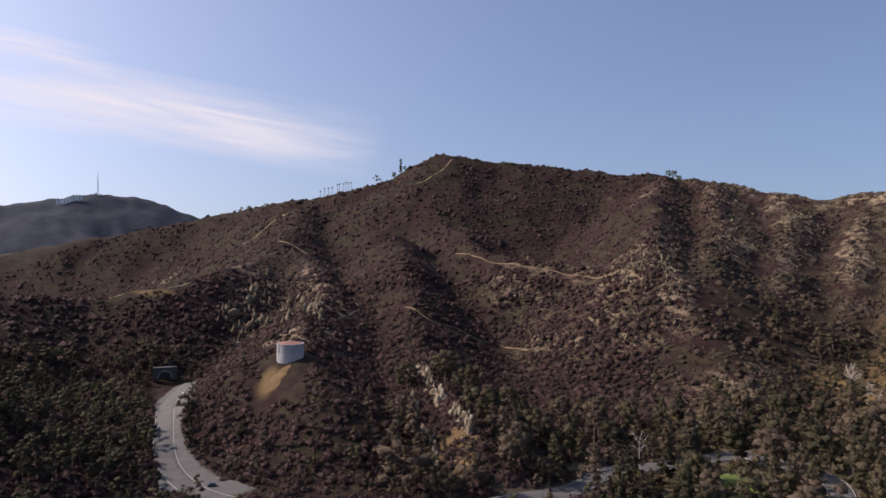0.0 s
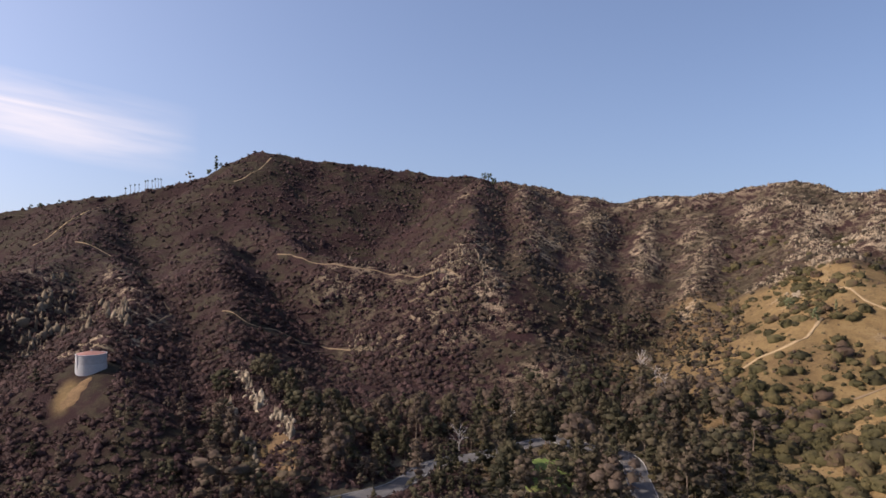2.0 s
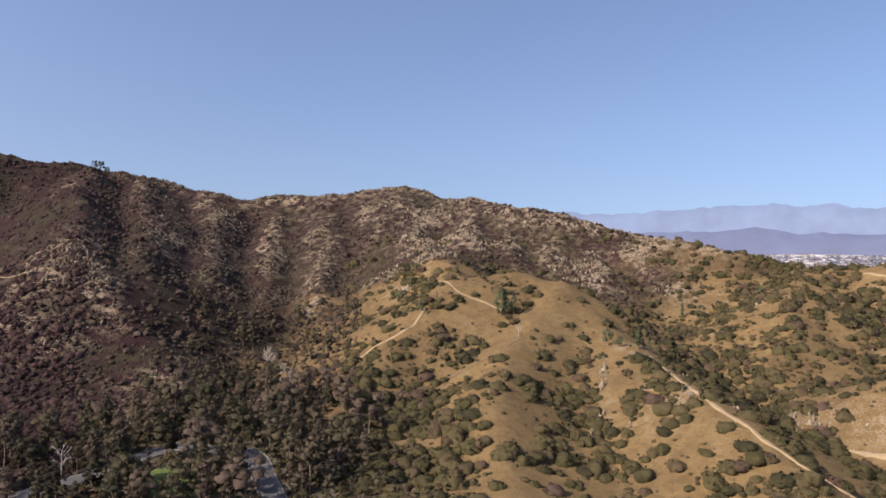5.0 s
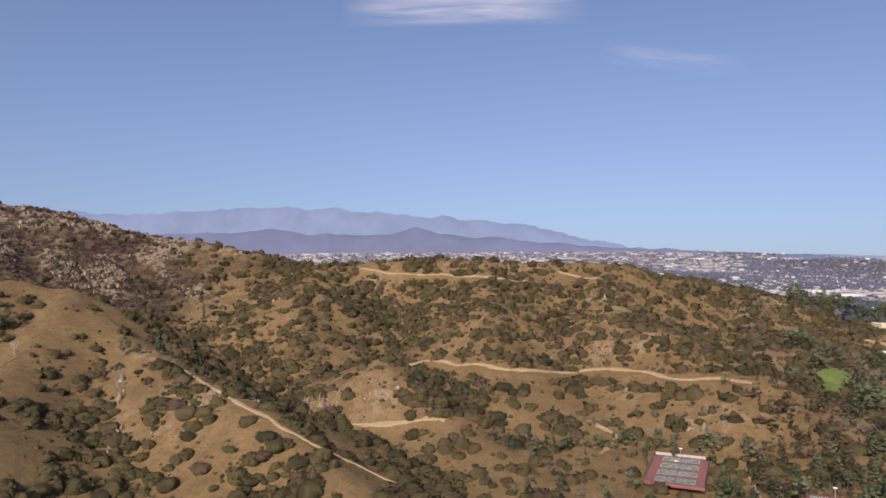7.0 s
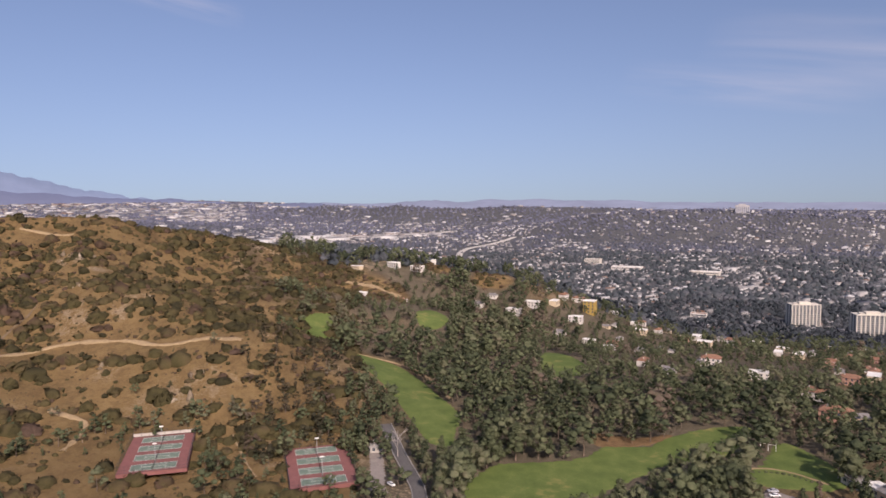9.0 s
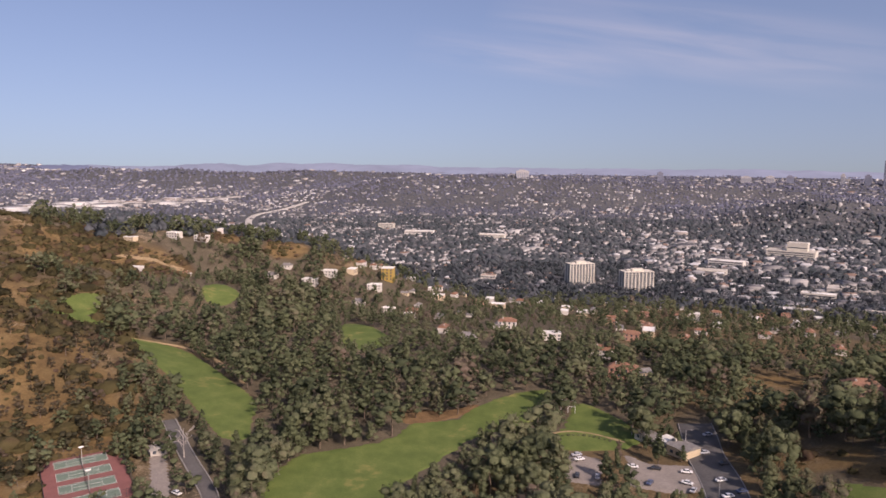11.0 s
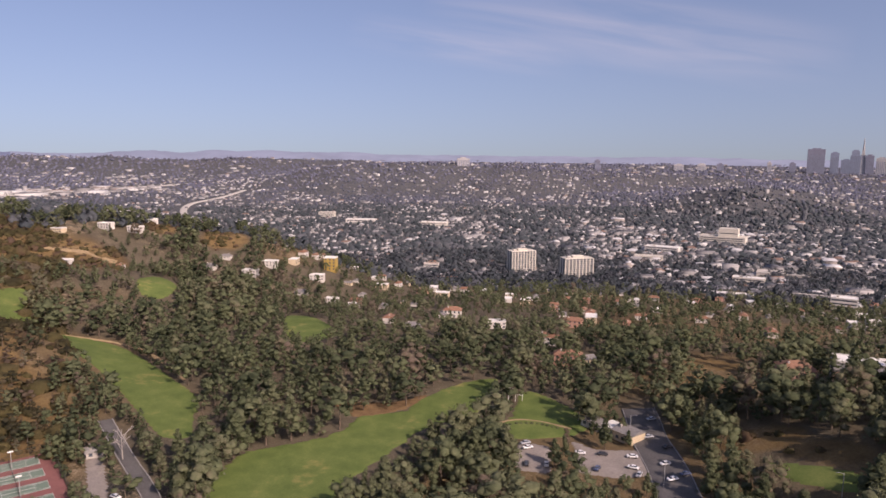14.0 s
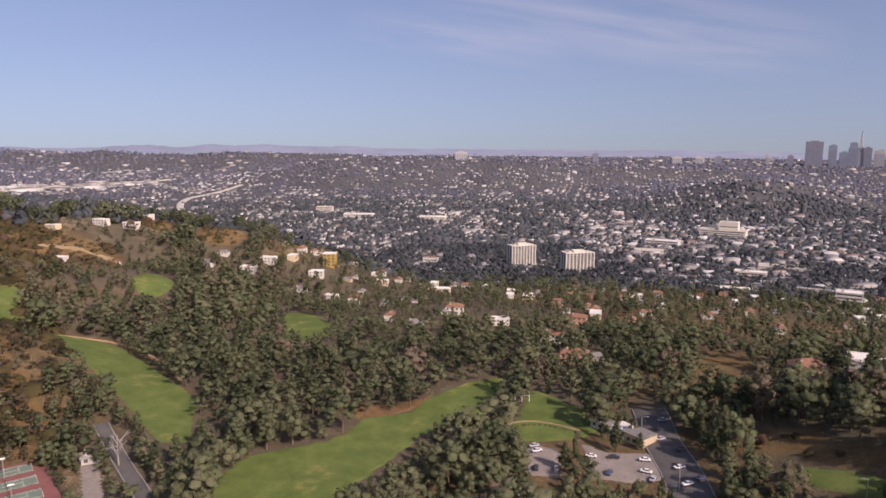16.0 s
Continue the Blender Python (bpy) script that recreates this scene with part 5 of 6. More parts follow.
HOUSES = [((13, 9, 3.2, "hip", 1), M_STUCCO, M_ROOFGREY, "low white stucco house with a grey hipped roof"),
          ((14, 9, 5.8, "hip", 2), M_STUCCO, M_TILE, "two-storey white stucco house with a terracotta roof"),
          ((16, 10, 5.8, "flat", 2), M_STUCCO, M_ROOFWHITE, "white flat-roofed house on the slope"),
          ((12, 8, 3.2, "gable", 1), M_CREAM, M_ROOFGREY, "cream bungalow with a grey gabled roof"),
          ((15, 9, 5.8, "hip", 2), M_PINK, M_TILE, "pink stucco house with a terracotta roof"),
          ((18, 11, 6.2, "flat", 2), M_CREAM, M_ROOFWHITE, "cream flat-roofed apartment block")]
HOUSE_MESHES = [house_parts(*s, a, b) for s, a, b, _ in HOUSES]


for k in range(len(hx)):
    q = int(hg.choice(6, p=[0.24, 0.16, 0.2, 0.18, 0.08, 0.14]))
    build_house(hx[k], hy[k], math.degrees(0.45) + 90 * int(hg.integers(0, 4)) + hg.normal() * 6, HOUSES[q][0], HOUSE_MESHES[q], HOUSES[q][3], "houses below the park", float(hg.uniform(0.5, 0.75)))

for x, y, q, turn in ((699, -334, 2, 20), (681, -352, 2, 25), (696, -374, 2, 15), (573, -417, 2, 30), (538, -440, 2, 40), (569, -393, 2, 30), (596, -372, 0, 15), (521, -408, 0, 30), (773, -878, 4, 30)):
    build_house(x, y, turn, HOUSES[q][0], HOUSE_MESHES[q], HOUSES[q][3] + " among dark trees", "", 0.78)
spec = (11, 10, 11.5, "flat", 4)
build_house(559, -475, 35, spec, house_parts(*spec, M_YELLOW, M_ROOFWHITE), "tall yellow house rising out of the trees")
for x, y, q, turn, size in ((289, -446, 4, 20, 0.8), (370, -419, 1, 35, 0.9), (244, -358, 4, 25, 0.95), (326, -410, 2, 40, 0.75), (365, -371, 0, 30, 0.85), (276, -391, 1, 15, 0.85), (238, -366, 3, 60, 0.8)):
    build_house(x, y, turn, HOUSES[q][0], HOUSE_MESHES[q], HOUSES[q][3] + " between garden trees", "", size)


def clubhouse(x, y, turn):
    """A beige hall under a low ridge with a white flat-roofed wing and a long low annexe."""
    ob = thing("clubhouse", "beige and white clubhouse with low grey roofs beside a car park", "clubhouse", x, y, turn, sink=0.2)
    hall = part("hall", block(-8.0, 0, 0, 9.5, 8.0, 4.2, 0.08), M_CREAM, ob)
    wing = part("wing", block(0.2, -0.6, 0, 6.6, 6.4, 3.6, 0.08), M_STUCCO, ob, "white stucco wing")
    annexe = part("annexe", block(8.6, 0.8, 0, 10.0, 6.0, 3.2, 0.08), M_STUCCO, ob)
    bm = bmesh.new()
    v = [bm.verts.new(q) for q in ((-13.2, -4.5, 4.2), (-2.8, -4.5, 4.2), (-2.8, 4.5, 4.2), (-13.2, 4.5, 4.2), (-13.2, 0, 5.5), (-2.8, 0, 5.5))]
    for f in ((0, 1, 5, 4), (2, 3, 4, 5), (1, 2, 5), (3, 0, 4), (3, 2, 1, 0)):
        bm.faces.new([v[k] for k in f])
    part("roof", bm, M_ROOFGREY, ob, "low grey ridged roof")
    part("roof", block(0.2, -0.6, 3.6, 7.2, 7.0, 0.3, 0.04), M_ROOFWHITE, ob, "flat white roof")
    part("roof", block(8.6, 0.8, 3.2, 10.8, 6.8, 0.25, 0.04), M_ROOFGREY, ob)
    pane = mesh_of(block(0, 0, 0, 1.5, 0.14, 1.3, 0.02), "window", M_GLASS)
    for wall, xs, yy in ((hall, (-11, -8.4, -5.6), 4.0), (wing, (-1.6, 1.8), 2.6), (annexe, (5.6, 8.6, 11.6), 3.8)):
        for px in xs:
            share("window", pane, wall, Matrix.Translation((px, yy, 1.3)))
            share("window", pane, wall, Matrix.Translation((px, yy - (8.0 if wall is hall else 6.4 if wall is wing else 6.0), 1.3)))
    part("door", block(0.2, 2.62, 0.0, 1.6, 0.14, 2.2, 0.03), M_DARK, wing)
    part("chimney", block(-5.0, 1.2, 4.6, 0.9, 0.9, 1.6, 0.05), M_CONCRETE, ob)


clubhouse(184, -287, -15)


def practice_frame(x, y, turn):
    ob = thing("practice_frame", "tall white steel practice frame between lawn trees", "sports frame", x, y, turn)
    for px in (-3.2, 0.0, 3.2):
        part("post", rod((px, 0, 0), (px, 0, 6.0), 0.12), M_WHITE, ob)
    for pz in (3.2, 5.9):
        part("crossbar", rod((-3.3, 0, pz), (3.3, 0, pz), 0.1), M_WHITE, ob)


practice_frame(235, -294, 20)
spec = (24, 12, 7.5, "flat", 2)
build_house(114, -390, 15, spec, house_parts(*spec, M_STUCCO, M_ROOFWHITE), "long white villa with roof terraces")
spec = (26, 11, 5.0, "flat", 1)
build_house(110, -376, 15, spec, house_parts(*spec, M_PINK, M_ROOFGREY), "brown brick terrace house below a white villa")
spec = (15, 12, 6.5, "hip", 2)
build_house(140, -386, 30, spec, house_parts(*spec, M_PINK, M_TILE), "brick house with a broad terracotta roof")
spec = (6, 4, 2.4, "gable", 1)
build_house(322, -146, 60, spec, house_parts(*spec, M_CONCRETE, M_KERB), "small shed with a pale roof beside the lane")


# ---- the wider town, too far to pick apart ----
def far_house_shape(kind):
    """Walls and roof of one small building, one metre wide, its tone telling wall from roof."""
    def cube(x0, x1, y0, y1, z0, z1):
        v = np.array([(x, y, z) for z in (z0, z1) for y in (y0, y1) for x in (x0, x1)], float)
        f = np.array([(0, 1, 5), (0, 5, 4), (1, 3, 7), (1, 7, 5), (3, 2, 6), (3, 6, 7), (2, 0, 4), (2, 4, 6), (4, 5, 7), (4, 7, 6)])
        return v, f
    if kind == "flat":
        return [(cube(-0.5, 0.5, -0.4, 0.4, -0.4, 0.34), 0), (cube(-0.49, 0.49, -0.39, 0.39, 0.3, 0.36), 1)]
    if kind == "wing":
        return [(cube(-0.5, 0.5, -0.25, 0.25, -0.4, 0.5), 0), (cube(0.0, 0.45, -0.5, 0.5, -0.4, 0.34), 0), (cube(-0.49, 0.49, -0.24, 0.24, 0.45, 0.53), 1), (cube(0.01, 0.44, -0.49, 0.49, 0.3, 0.36), 1)]
    v = np.array([(-0.55, -0.42, 0.3), (0.55, -0.42, 0.3), (0.55, 0.42, 0.3), (-0.55, 0.42, 0.3), (-0.35, 0, 0.52), (0.35, 0, 0.52)])
    f = np.array([(0, 1, 5), (0, 5, 4), (2, 3, 4), (2, 4, 5), (1, 2, 5), (3, 0, 4)])
    return [(cube(-0.5, 0.5, -0.37, 0.37, -0.4, 0.31), 0), ((v, f), 1)]


FAR_KINDS = [far_house_shape(k) for k in ("hip", "flat", "hip", "wing")]
M_TOWN = toned("town_walls_and_roofs", [(0.0, (0.25, 0.245, 0.24)), (0.15, (0.36, 0.35, 0.34)), (0.33, (0.50, 0.495, 0.48)), (0.43, (0.30, 0.27, 0.245)),
                                        (0.5, (0.13, 0.13, 0.14)), (0.62, (0.21, 0.205, 0.205)), (0.74, (0.24, 0.165, 0.13)), (0.79, (0.30, 0.295, 0.29)), (0.88, (0.54, 0.535, 0.53))], 0.2, 0.8, 0.15)
M_TOWN.node_tree.nodes["Color Ramp"].color_ramp.interpolation = "CONSTANT"


def town(x, y, g, size, label, shares=(0.35, 0.3, 0.15, 0.2)):
    m = len(x)
    z = land(x, y)
    s = size[0] + (size[1] - size[0]) * g.random(m) ** 2.5
    which = g.choice(4, m, p=shares)
    tones = g.random(m)
    turns = 0.45 + g.integers(0, 4, m) * math.pi / 2 + g.normal(size=m) * 0.12
    high = 2.0 * g.uniform(4.0, 6.5, m) * np.clip(s / 14, 0.8, 1.5)
    vs, fs, ts, n0 = [], [], [], 0
    for k, pieces in enumerate(FAR_KINDS):
        idx = np.where(which == k)[0]
        c, sn = np.cos(turns[idx])[:, None], np.sin(turns[idx])[:, None]
        for (v, f), roof in pieces:
            px, py, pz = v[None, :, 0] * s[idx][:, None], v[None, :, 1] * s[idx][:, None], v[None, :, 2] * high[idx][:, None]
            vs.append((np.stack([px * c - py * sn, px * sn + py * c, pz], 2) + np.stack([x[idx], y[idx], z[idx] + 0.3], 1)[:, None]).reshape(-1, 3))
            fs.append((f[None] + (np.arange(len(idx)) * len(v))[:, None, None] + n0).reshape(-1, 3))
            t = tones[idx] * 0.49 + 0.5 * roof
            ts.append(np.repeat(t, len(v)))
            n0 += len(idx) * len(v)
    me = mesh_from("far_houses", np.concatenate(vs), np.concatenate(fs), M_TOWN, np.concatenate(ts))
    tagged(new("far_houses", me), label, "houses", kind="stuff")


RIVER = [(1960, -420), (2050, -590), (2162, -735), (2332, -920), (2445, -1118), (2531, -1298), (2604, -1507)]
FREEWAY = [(1700, -1010), (1790, -1060), (1880, -1120), (1978, -1208), (2040, -1308), (2120, -1421), (2250, -1580)]


def leafy(x, y):
    """Where gardens and groves outweigh roofs."""
    az, r = bearing(x, y)
    hill = smooth(-40, 15, land(x, y)) * smooth(1800, 2100, r) * (1 - smooth(3900, 4200, r))
    grove = smooth(-0.1, 0.35, fbm(x * 0.8 - y * 0.6, (x * 0.6 + y * 0.8) * 1.7, 260, 3, 301)) * 0.6 + smooth(-0.05, 0.25, fbm(x, y, 75, 2, 305)) * 0.45
    near = 0.12 * (1 - smooth(900, 1200, r))
    return np.clip(np.maximum(grove, 0.82 * hill) + near, 0, 1)


def town_dense(x, y):
    return np.clip(0.50 - 0.46 * leafy(x, y), 0.04, 1) * (from_line(FREEWAY, x, y) > 24)


def thin(spots, dense):
    x, y, g = spots
    ok = g.random(len(x)) < dense(x, y)
    return x[ok], y[ok], g


town(*thin(town_spots(108, 174, 820, 1900, 14.0, 51, 0.92, 0.45, 0.14, 3), lambda x, y: town_dense(x, y) + 0.16), (5, 14), "pale houses and flat-roofed blocks between dark trees")
town(*thin(town_spots(104, 174, 1900, 3200, 18, 52, 0.92, 0.45, 0.16, 3), lambda x, y: town_dense(x, y) + 0.06), (6, 17), "distant pale houses of a wide town")
town(*thin(town_spots(60, 174, 3200, 4850, 44, 53, 0.8), town_dense), (9, 34), "far pale rooftops of a town on the plain")
town(*thin(town_spots(60, 104, 1500, 3200, 36, 54, 0.8), town_dense), (9, 34), "far pale rooftops beyond the hills")
town(*town_spots(58, 104, 2900, 4300, 46, 57, 0.75), (16, 60), "pale town on the plain below far hills")
town(*town_spots(150, 174, 860, 1750, 22, 58, 0.6), (8, 20), "crowded pale roofs of the lower town")
town(*thin(town_spots(140, 174, 1000, 1950, 62, 56, 0.6), lambda x, y: 1 - leafy(x, y)), (16, 34), "large flat-roofed blocks in the town", (0.0, 0.6, 0.0, 0.4))
town(*thin(town_spots(88, 128, 1900, 2900, 62, 55, 0.9), lambda x, y: from_line(RIVER, x, y) < 75), (28, 90), "long white warehouse roofs along the river", (0.0, 0.7, 0.0, 0.3))
tagged(ribbon("river_channel", RIVER, 40, M_CONCRETE, 0.6, 0.05, 2.0), "pale concrete river channel on the plain", "river channel", kind="structure")
tagged(ribbon("freeway", FREEWAY, 17, M_CONCRETE, 1.2, 0.0, 2.0), "pale concrete freeway curving through the town", "road", kind="structure")


# Leaf colours turn bluer and paler with distance: aerial haze painted in.
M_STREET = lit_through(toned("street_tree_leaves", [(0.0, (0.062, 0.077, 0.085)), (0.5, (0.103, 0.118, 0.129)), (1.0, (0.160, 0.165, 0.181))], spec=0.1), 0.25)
M_MIDTREE = lit_through(toned("haze_tinted_garden_leaves", [(0.0, (0.092, 0.103, 0.130)), (0.5, (0.126, 0.136, 0.171)), (1.0, (0.171, 0.170, 0.213))], 0.02, spec=0.05), 0.06)
M_FARTREE = lit_through(toned("haze_tinted_far_leaves", [(0.0, (0.126, 0.135, 0.179)), (0.5, (0.156, 0.165, 0.219)), (1.0, (0.193, 0.191, 0.253))], 0.02, spec=0.05), 0.06)


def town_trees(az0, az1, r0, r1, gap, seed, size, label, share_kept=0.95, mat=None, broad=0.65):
    x, y, g = town_spots(az0, az1, r0, r1, gap, seed, share_kept, 1.1)
    ok = (g.random(len(x)) < 0.6 + 0.4 * leafy(x, y)) & (from_line(FREEWAY, x, y) > 30) & (from_line(RIVER, x, y) > 60)
    x, y = x[ok], y[ok]
    m = len(x)
    z = land(x, y)
    h = (size[0] + (size[1] - size[0]) * g.random(m) ** 1.5) * (0.8 + 0.4 * leafy(x, y))
    kinds = [shrub_shape(900 + k, 0, 0, 1) if r0 > 2000 else shrub_shape(900 + k, 0, 1, 1) if r0 > 1200 else shrub_shape(900 + k, 22, 0, 2) for k in range(4)] + [crown_shape(950, "slim", 0, 3)]
    which = g.choice(5, m, p=[0.25, 0.25, 0.24, 0.24, 0.02])
    wide = np.where(which < 4, h * broad, h)
    sc = np.stack([wide * g.uniform(0.8, 1.3, m), wide * g.uniform(0.8, 1.3, m), np.where(which < 4, h * 0.85, h * 1.2)], 1)
    tagged(spread_copies("town_trees", kinds, which, np.stack([x, y, z], 1), sc, g.uniform(0, 6.28, m), mat or M_STREET, np.clip(0.45 + 0.25 * g.normal(size=m), 0, 1), False), label, "trees", kind="stuff")


town_trees(110, 174, 780, 1300, 9.5, 61, (6, 13), "dark street and garden trees between houses")
town_trees(108, 174, 1300, 2200, 12.5, 62, (6, 12), "dark garden trees of the town")
town_trees(60, 174, 2100, 2700, 17, 65, (5, 11), "distant garden trees of the town, tinted for haze", mat=M_MIDTREE, broad=0.75)
town_trees(60, 174, 2650, 3600, 19, 63, (5, 11), "far trees of the town, tinted for haze", mat=M_FARTREE, broad=0.8)
town_trees(60, 174, 3600, 4850, 29, 64, (7, 13), "far trees on the plain, tinted for haze", mat=M_FARTREE, broad=1.0)


# ---- large single buildings of the town ----
def city_block(x, y, turn, w, d, h, wall, roof, label, floors=2, top=0.0):
    """A flat-roofed block with a parapet, bands of windows and, where it has one, a raised middle."""
    ob = thing("city_block", label, "building", x, y, turn, "large buildings of the town", sink=0.5)
    body = part("wall", block(0, 0, 0, w, d, h, 0.15), wall, ob)
    part("roof", block(0, 0, h, w - 1.0, d - 1.0, 0.25), roof, ob)
    for sx, sy, a, b in ((0, d / 2, w, 0.5), (0, -d / 2, w, 0.5), (w / 2, 0, 0.5, d), (-w / 2, 0, 0.5, d)):
        part("parapet", block(sx, sy, h - 0.1, a, b, 0.9, 0.03), wall, ob)
    strip = mesh_of(block(0, 0, 0, w * 0.92, 0.2, 1.3), "window_band", M_GLASS)
    for f in range(floors):
        for sgn in (-1, 1):
            share("window_band", strip, body, Matrix.Translation((0, sgn * d / 2, 1.2 + f * h / floors)))
    if top:
        tall = part("upper_storeys", block(-w * 0.12, 0, h, w * 0.42, d * 0.6, top, 0.15), wall, ob)
        share("window_band", mesh_of(block(0, 0, 0, w * 0.38, 0.2, 1.6), "window_band", M_GLASS), tall, Matrix.Translation((-w * 0.12, d * 0.3, h + top * 0.4)))
        part("roof", block(-w * 0.12, 0, h + top, w * 0.40, d * 0.56, 0.3), roof, ob)
    part("roof_plant", block(w * 0.25, d * 0.1, h + 0.2, w * 0.1, d * 0.2, 1.8, 0.05), M_CONCRETE, ob)


for x, y, turn, w, d, h, wall, roof, label, floors, top in (
        (507, -1445, 10, 84, 40, 15, M_TOWER, M_CONCRETE, "wide cream hospital block with raised upper storeys", 4, 16), (313, -772, 12, 40, 13, 6, M_STUCCO, M_ROOFWHITE, "long white flat-roofed row beside garden trees", 2, 0),
        (281, -778, 14, 30, 12, 6, M_STUCCO, M_ROOFWHITE, "white flat-roofed row beside garden trees", 2, 0), (321, -1131, 12, 70, 34, 7, M_CONCRETE, M_CONCRETE, "large pale flat-roofed market hall", 1, 0),
        (553, -1257, 10, 58, 22, 10, M_STUCCO, M_ROOFWHITE, "pale school block between street trees", 3, 0), (533, -1149, 20, 46, 20, 8, M_TOWER, M_CONCRETE, "cream flat-roofed workshop in the town", 2, 0),
        (610, -640, 25, 24, 11, 5, M_STUCCO, M_ROOFWHITE, "white low-rise apartments above the trees", 2, 0), (590, -690, 25, 24, 12, 6, M_PINK, M_TILE, "low-rise apartments with a flat terracotta roof", 2, 0),
        (751, -850, 30, 22, 12, 8, M_STUCCO, M_TILE, "white building with a flat red roof", 2, 0), (1284, -1223, 35, 70, 26, 9, M_STUCCO, M_ROOFWHITE, "long white shopping hall in the town", 2, 0),
        (1119, -1299, 30, 60, 24, 9, M_TOWER, M_ROOFWHITE, "cream and white shopping hall in the town", 2, 0), (1429, -1245, 35, 40, 22, 13, M_TOWER, M_CONCRETE, "cream office block in the town", 4, 0),
        (183, -768, 8, 22, 16, 13, M_STUCCO, M_ROOFWHITE, "tall white apartment house at the town's edge", 4, 0), (224, -834, 10, 38, 16, 7, M_STUCCO, M_ROOFGREY, "pale apartment row with a grey roof", 2, 0),
        (346, -1052, 12, 42, 18, 8, M_TOWER, M_ROOFWHITE, "cream flat-roofed block on a wide street", 2, 0)):
    city_block(x, y, turn, w, d, h, wall, roof, label, floors, top)


# ---- two apartment towers ----


def apartment_tower(x, y, turn, floors, w, d):
    ob = thing("apartment_tower", "cream concrete apartment tower with balconies on every floor", "apartment tower", x, y, turn, "apartment towers", sink=2)
    fh = 2.6
    h = floors * fh + 3
    body = part("body", block(0, 0, 0, w, d, h, 0.2), M_TOWER, ob)
    pier = mesh_of(block(0, 0, 0, 1.3, 1.1, h + 0.6, 0.1), "pier", M_TOWER)
    n = 8
    for k in range(n + 1):
        for s in (-1, 1):
            share("pier", pier, ob, Matrix.Translation((-w / 2 + w * k / n, s * d / 2, 0)))
    bay = w / n
    pane = mesh_of(block(0, 0, 0, bay - 1.6, 0.3, 1.9), "window", M_GLASS)
    slab = mesh_of(block(0, 0, 0, bay - 1.4, 1.3, 0.9), "balcony", M_TOWER)
    for f in range(floors):
        for k in range(n):
            px = -w / 2 + bay * (k + 0.5)
            share("window", pane, body, Matrix.Translation((px, -d / 2 - 0.05, 3.2 + f * fh)))
            share("window", pane, body, Matrix.Translation((px, d / 2 + 0.05, 3.2 + f * fh)))
            if k % 3 != 1:
                share("balcony", slab, body, Matrix.Translation((px, -d / 2 - 0.6, 2.6 + f * fh)))
        for s in (-1, 1):
            share("window", pane, body, Matrix.Translation((s * w / 2 + s * 0.05, -d / 5, 3.2 + f * fh)) @ Matrix.Rotation(math.pi / 2, 4, "Z"))
            share("window", pane, body, Matrix.Translation((s * w / 2 + s * 0.05, d / 5, 3.2 + f * fh)) @ Matrix.Rotation(math.pi / 2, 4, "Z"))
    part("roof_house", block(0, 0, h, w * 0.4, d * 0.5, 3.5, 0.1), M_TOWER, ob)
    part("roof_house", block(w * 0.3, 0, h, w * 0.14, d * 0.3, 2.2, 0.1), M_CONCRETE, ob)
    part("parapet", block(0, 0, h - 0.2, w + 0.6, d + 0.6, 0.7, 0.05), M_TOWER, ob)


apartment_tower(640, -928, 58, 11, 38, 19)
apartment_tower(524, -886, 52, 11, 40, 19)


# ---- high-rise centre on the horizon ----
# Glass paled to blue-grey to stand for distance haze.
M_HAZEGLASS = make_glass("haze_tinted_glass", (0.15, 0.17, 0.21))


def high_rise(az, r, w, d, h, mat, label, spire=0.0, steps=1):
    x, y, _ = at(az, r, z=0)
    ob = thing("high_rise", label, "skyscraper", x, y, -az, "high-rise centre", sink=25)
    h = 0.8 * h + 25
    w, d = 0.85 * w, 0.85 * d
    for k in range(steps):
        t = 1 - 0.22 * k
        body = part("shaft", block(0, 0, h * (0 if k == 0 else 1 - 0.16 * (steps - k)), w * t, d * t, h * (1 - 0.16 * (steps - 1)) if k == 0 else h * 0.16, 0.5), mat, ob)
    n = max(4, int(w / 7))
    strip = mesh_of(block(0, 0, 0, w / n * 0.4, 0.8, h * 0.8), "window_strip", M_HAZEGLASS)
    for k in range(n):
        for s in (-1, 1):
            share("window_strip", strip, ob, Matrix.Translation((-w / 2 + w * (k + 0.5) / n, s * d / 2, 4)))
    part("roof_plant", block(0, 0, h, w * 0.5, d * 0.5, 5, 0.3), mat, ob)
    if spire:
        part("spire", drum(0, 0, h, 5, 1.5, spire, 8), M_STEEL, ob)


# Brown and slate facades are shifted towards blue as painted haze.
M_BRONZE = plain("haze_tinted_brown_facade", (0.19, 0.195, 0.25), 0.5, 0.05, 0.15)
M_SLATE = plain("slate_blue_facade", (0.20, 0.23, 0.30), 0.4, 0.05, 0.15)
M_PALE = plain("pale_stone_facade", (0.38, 0.37, 0.37), 0.7, 0.05, 0.1)
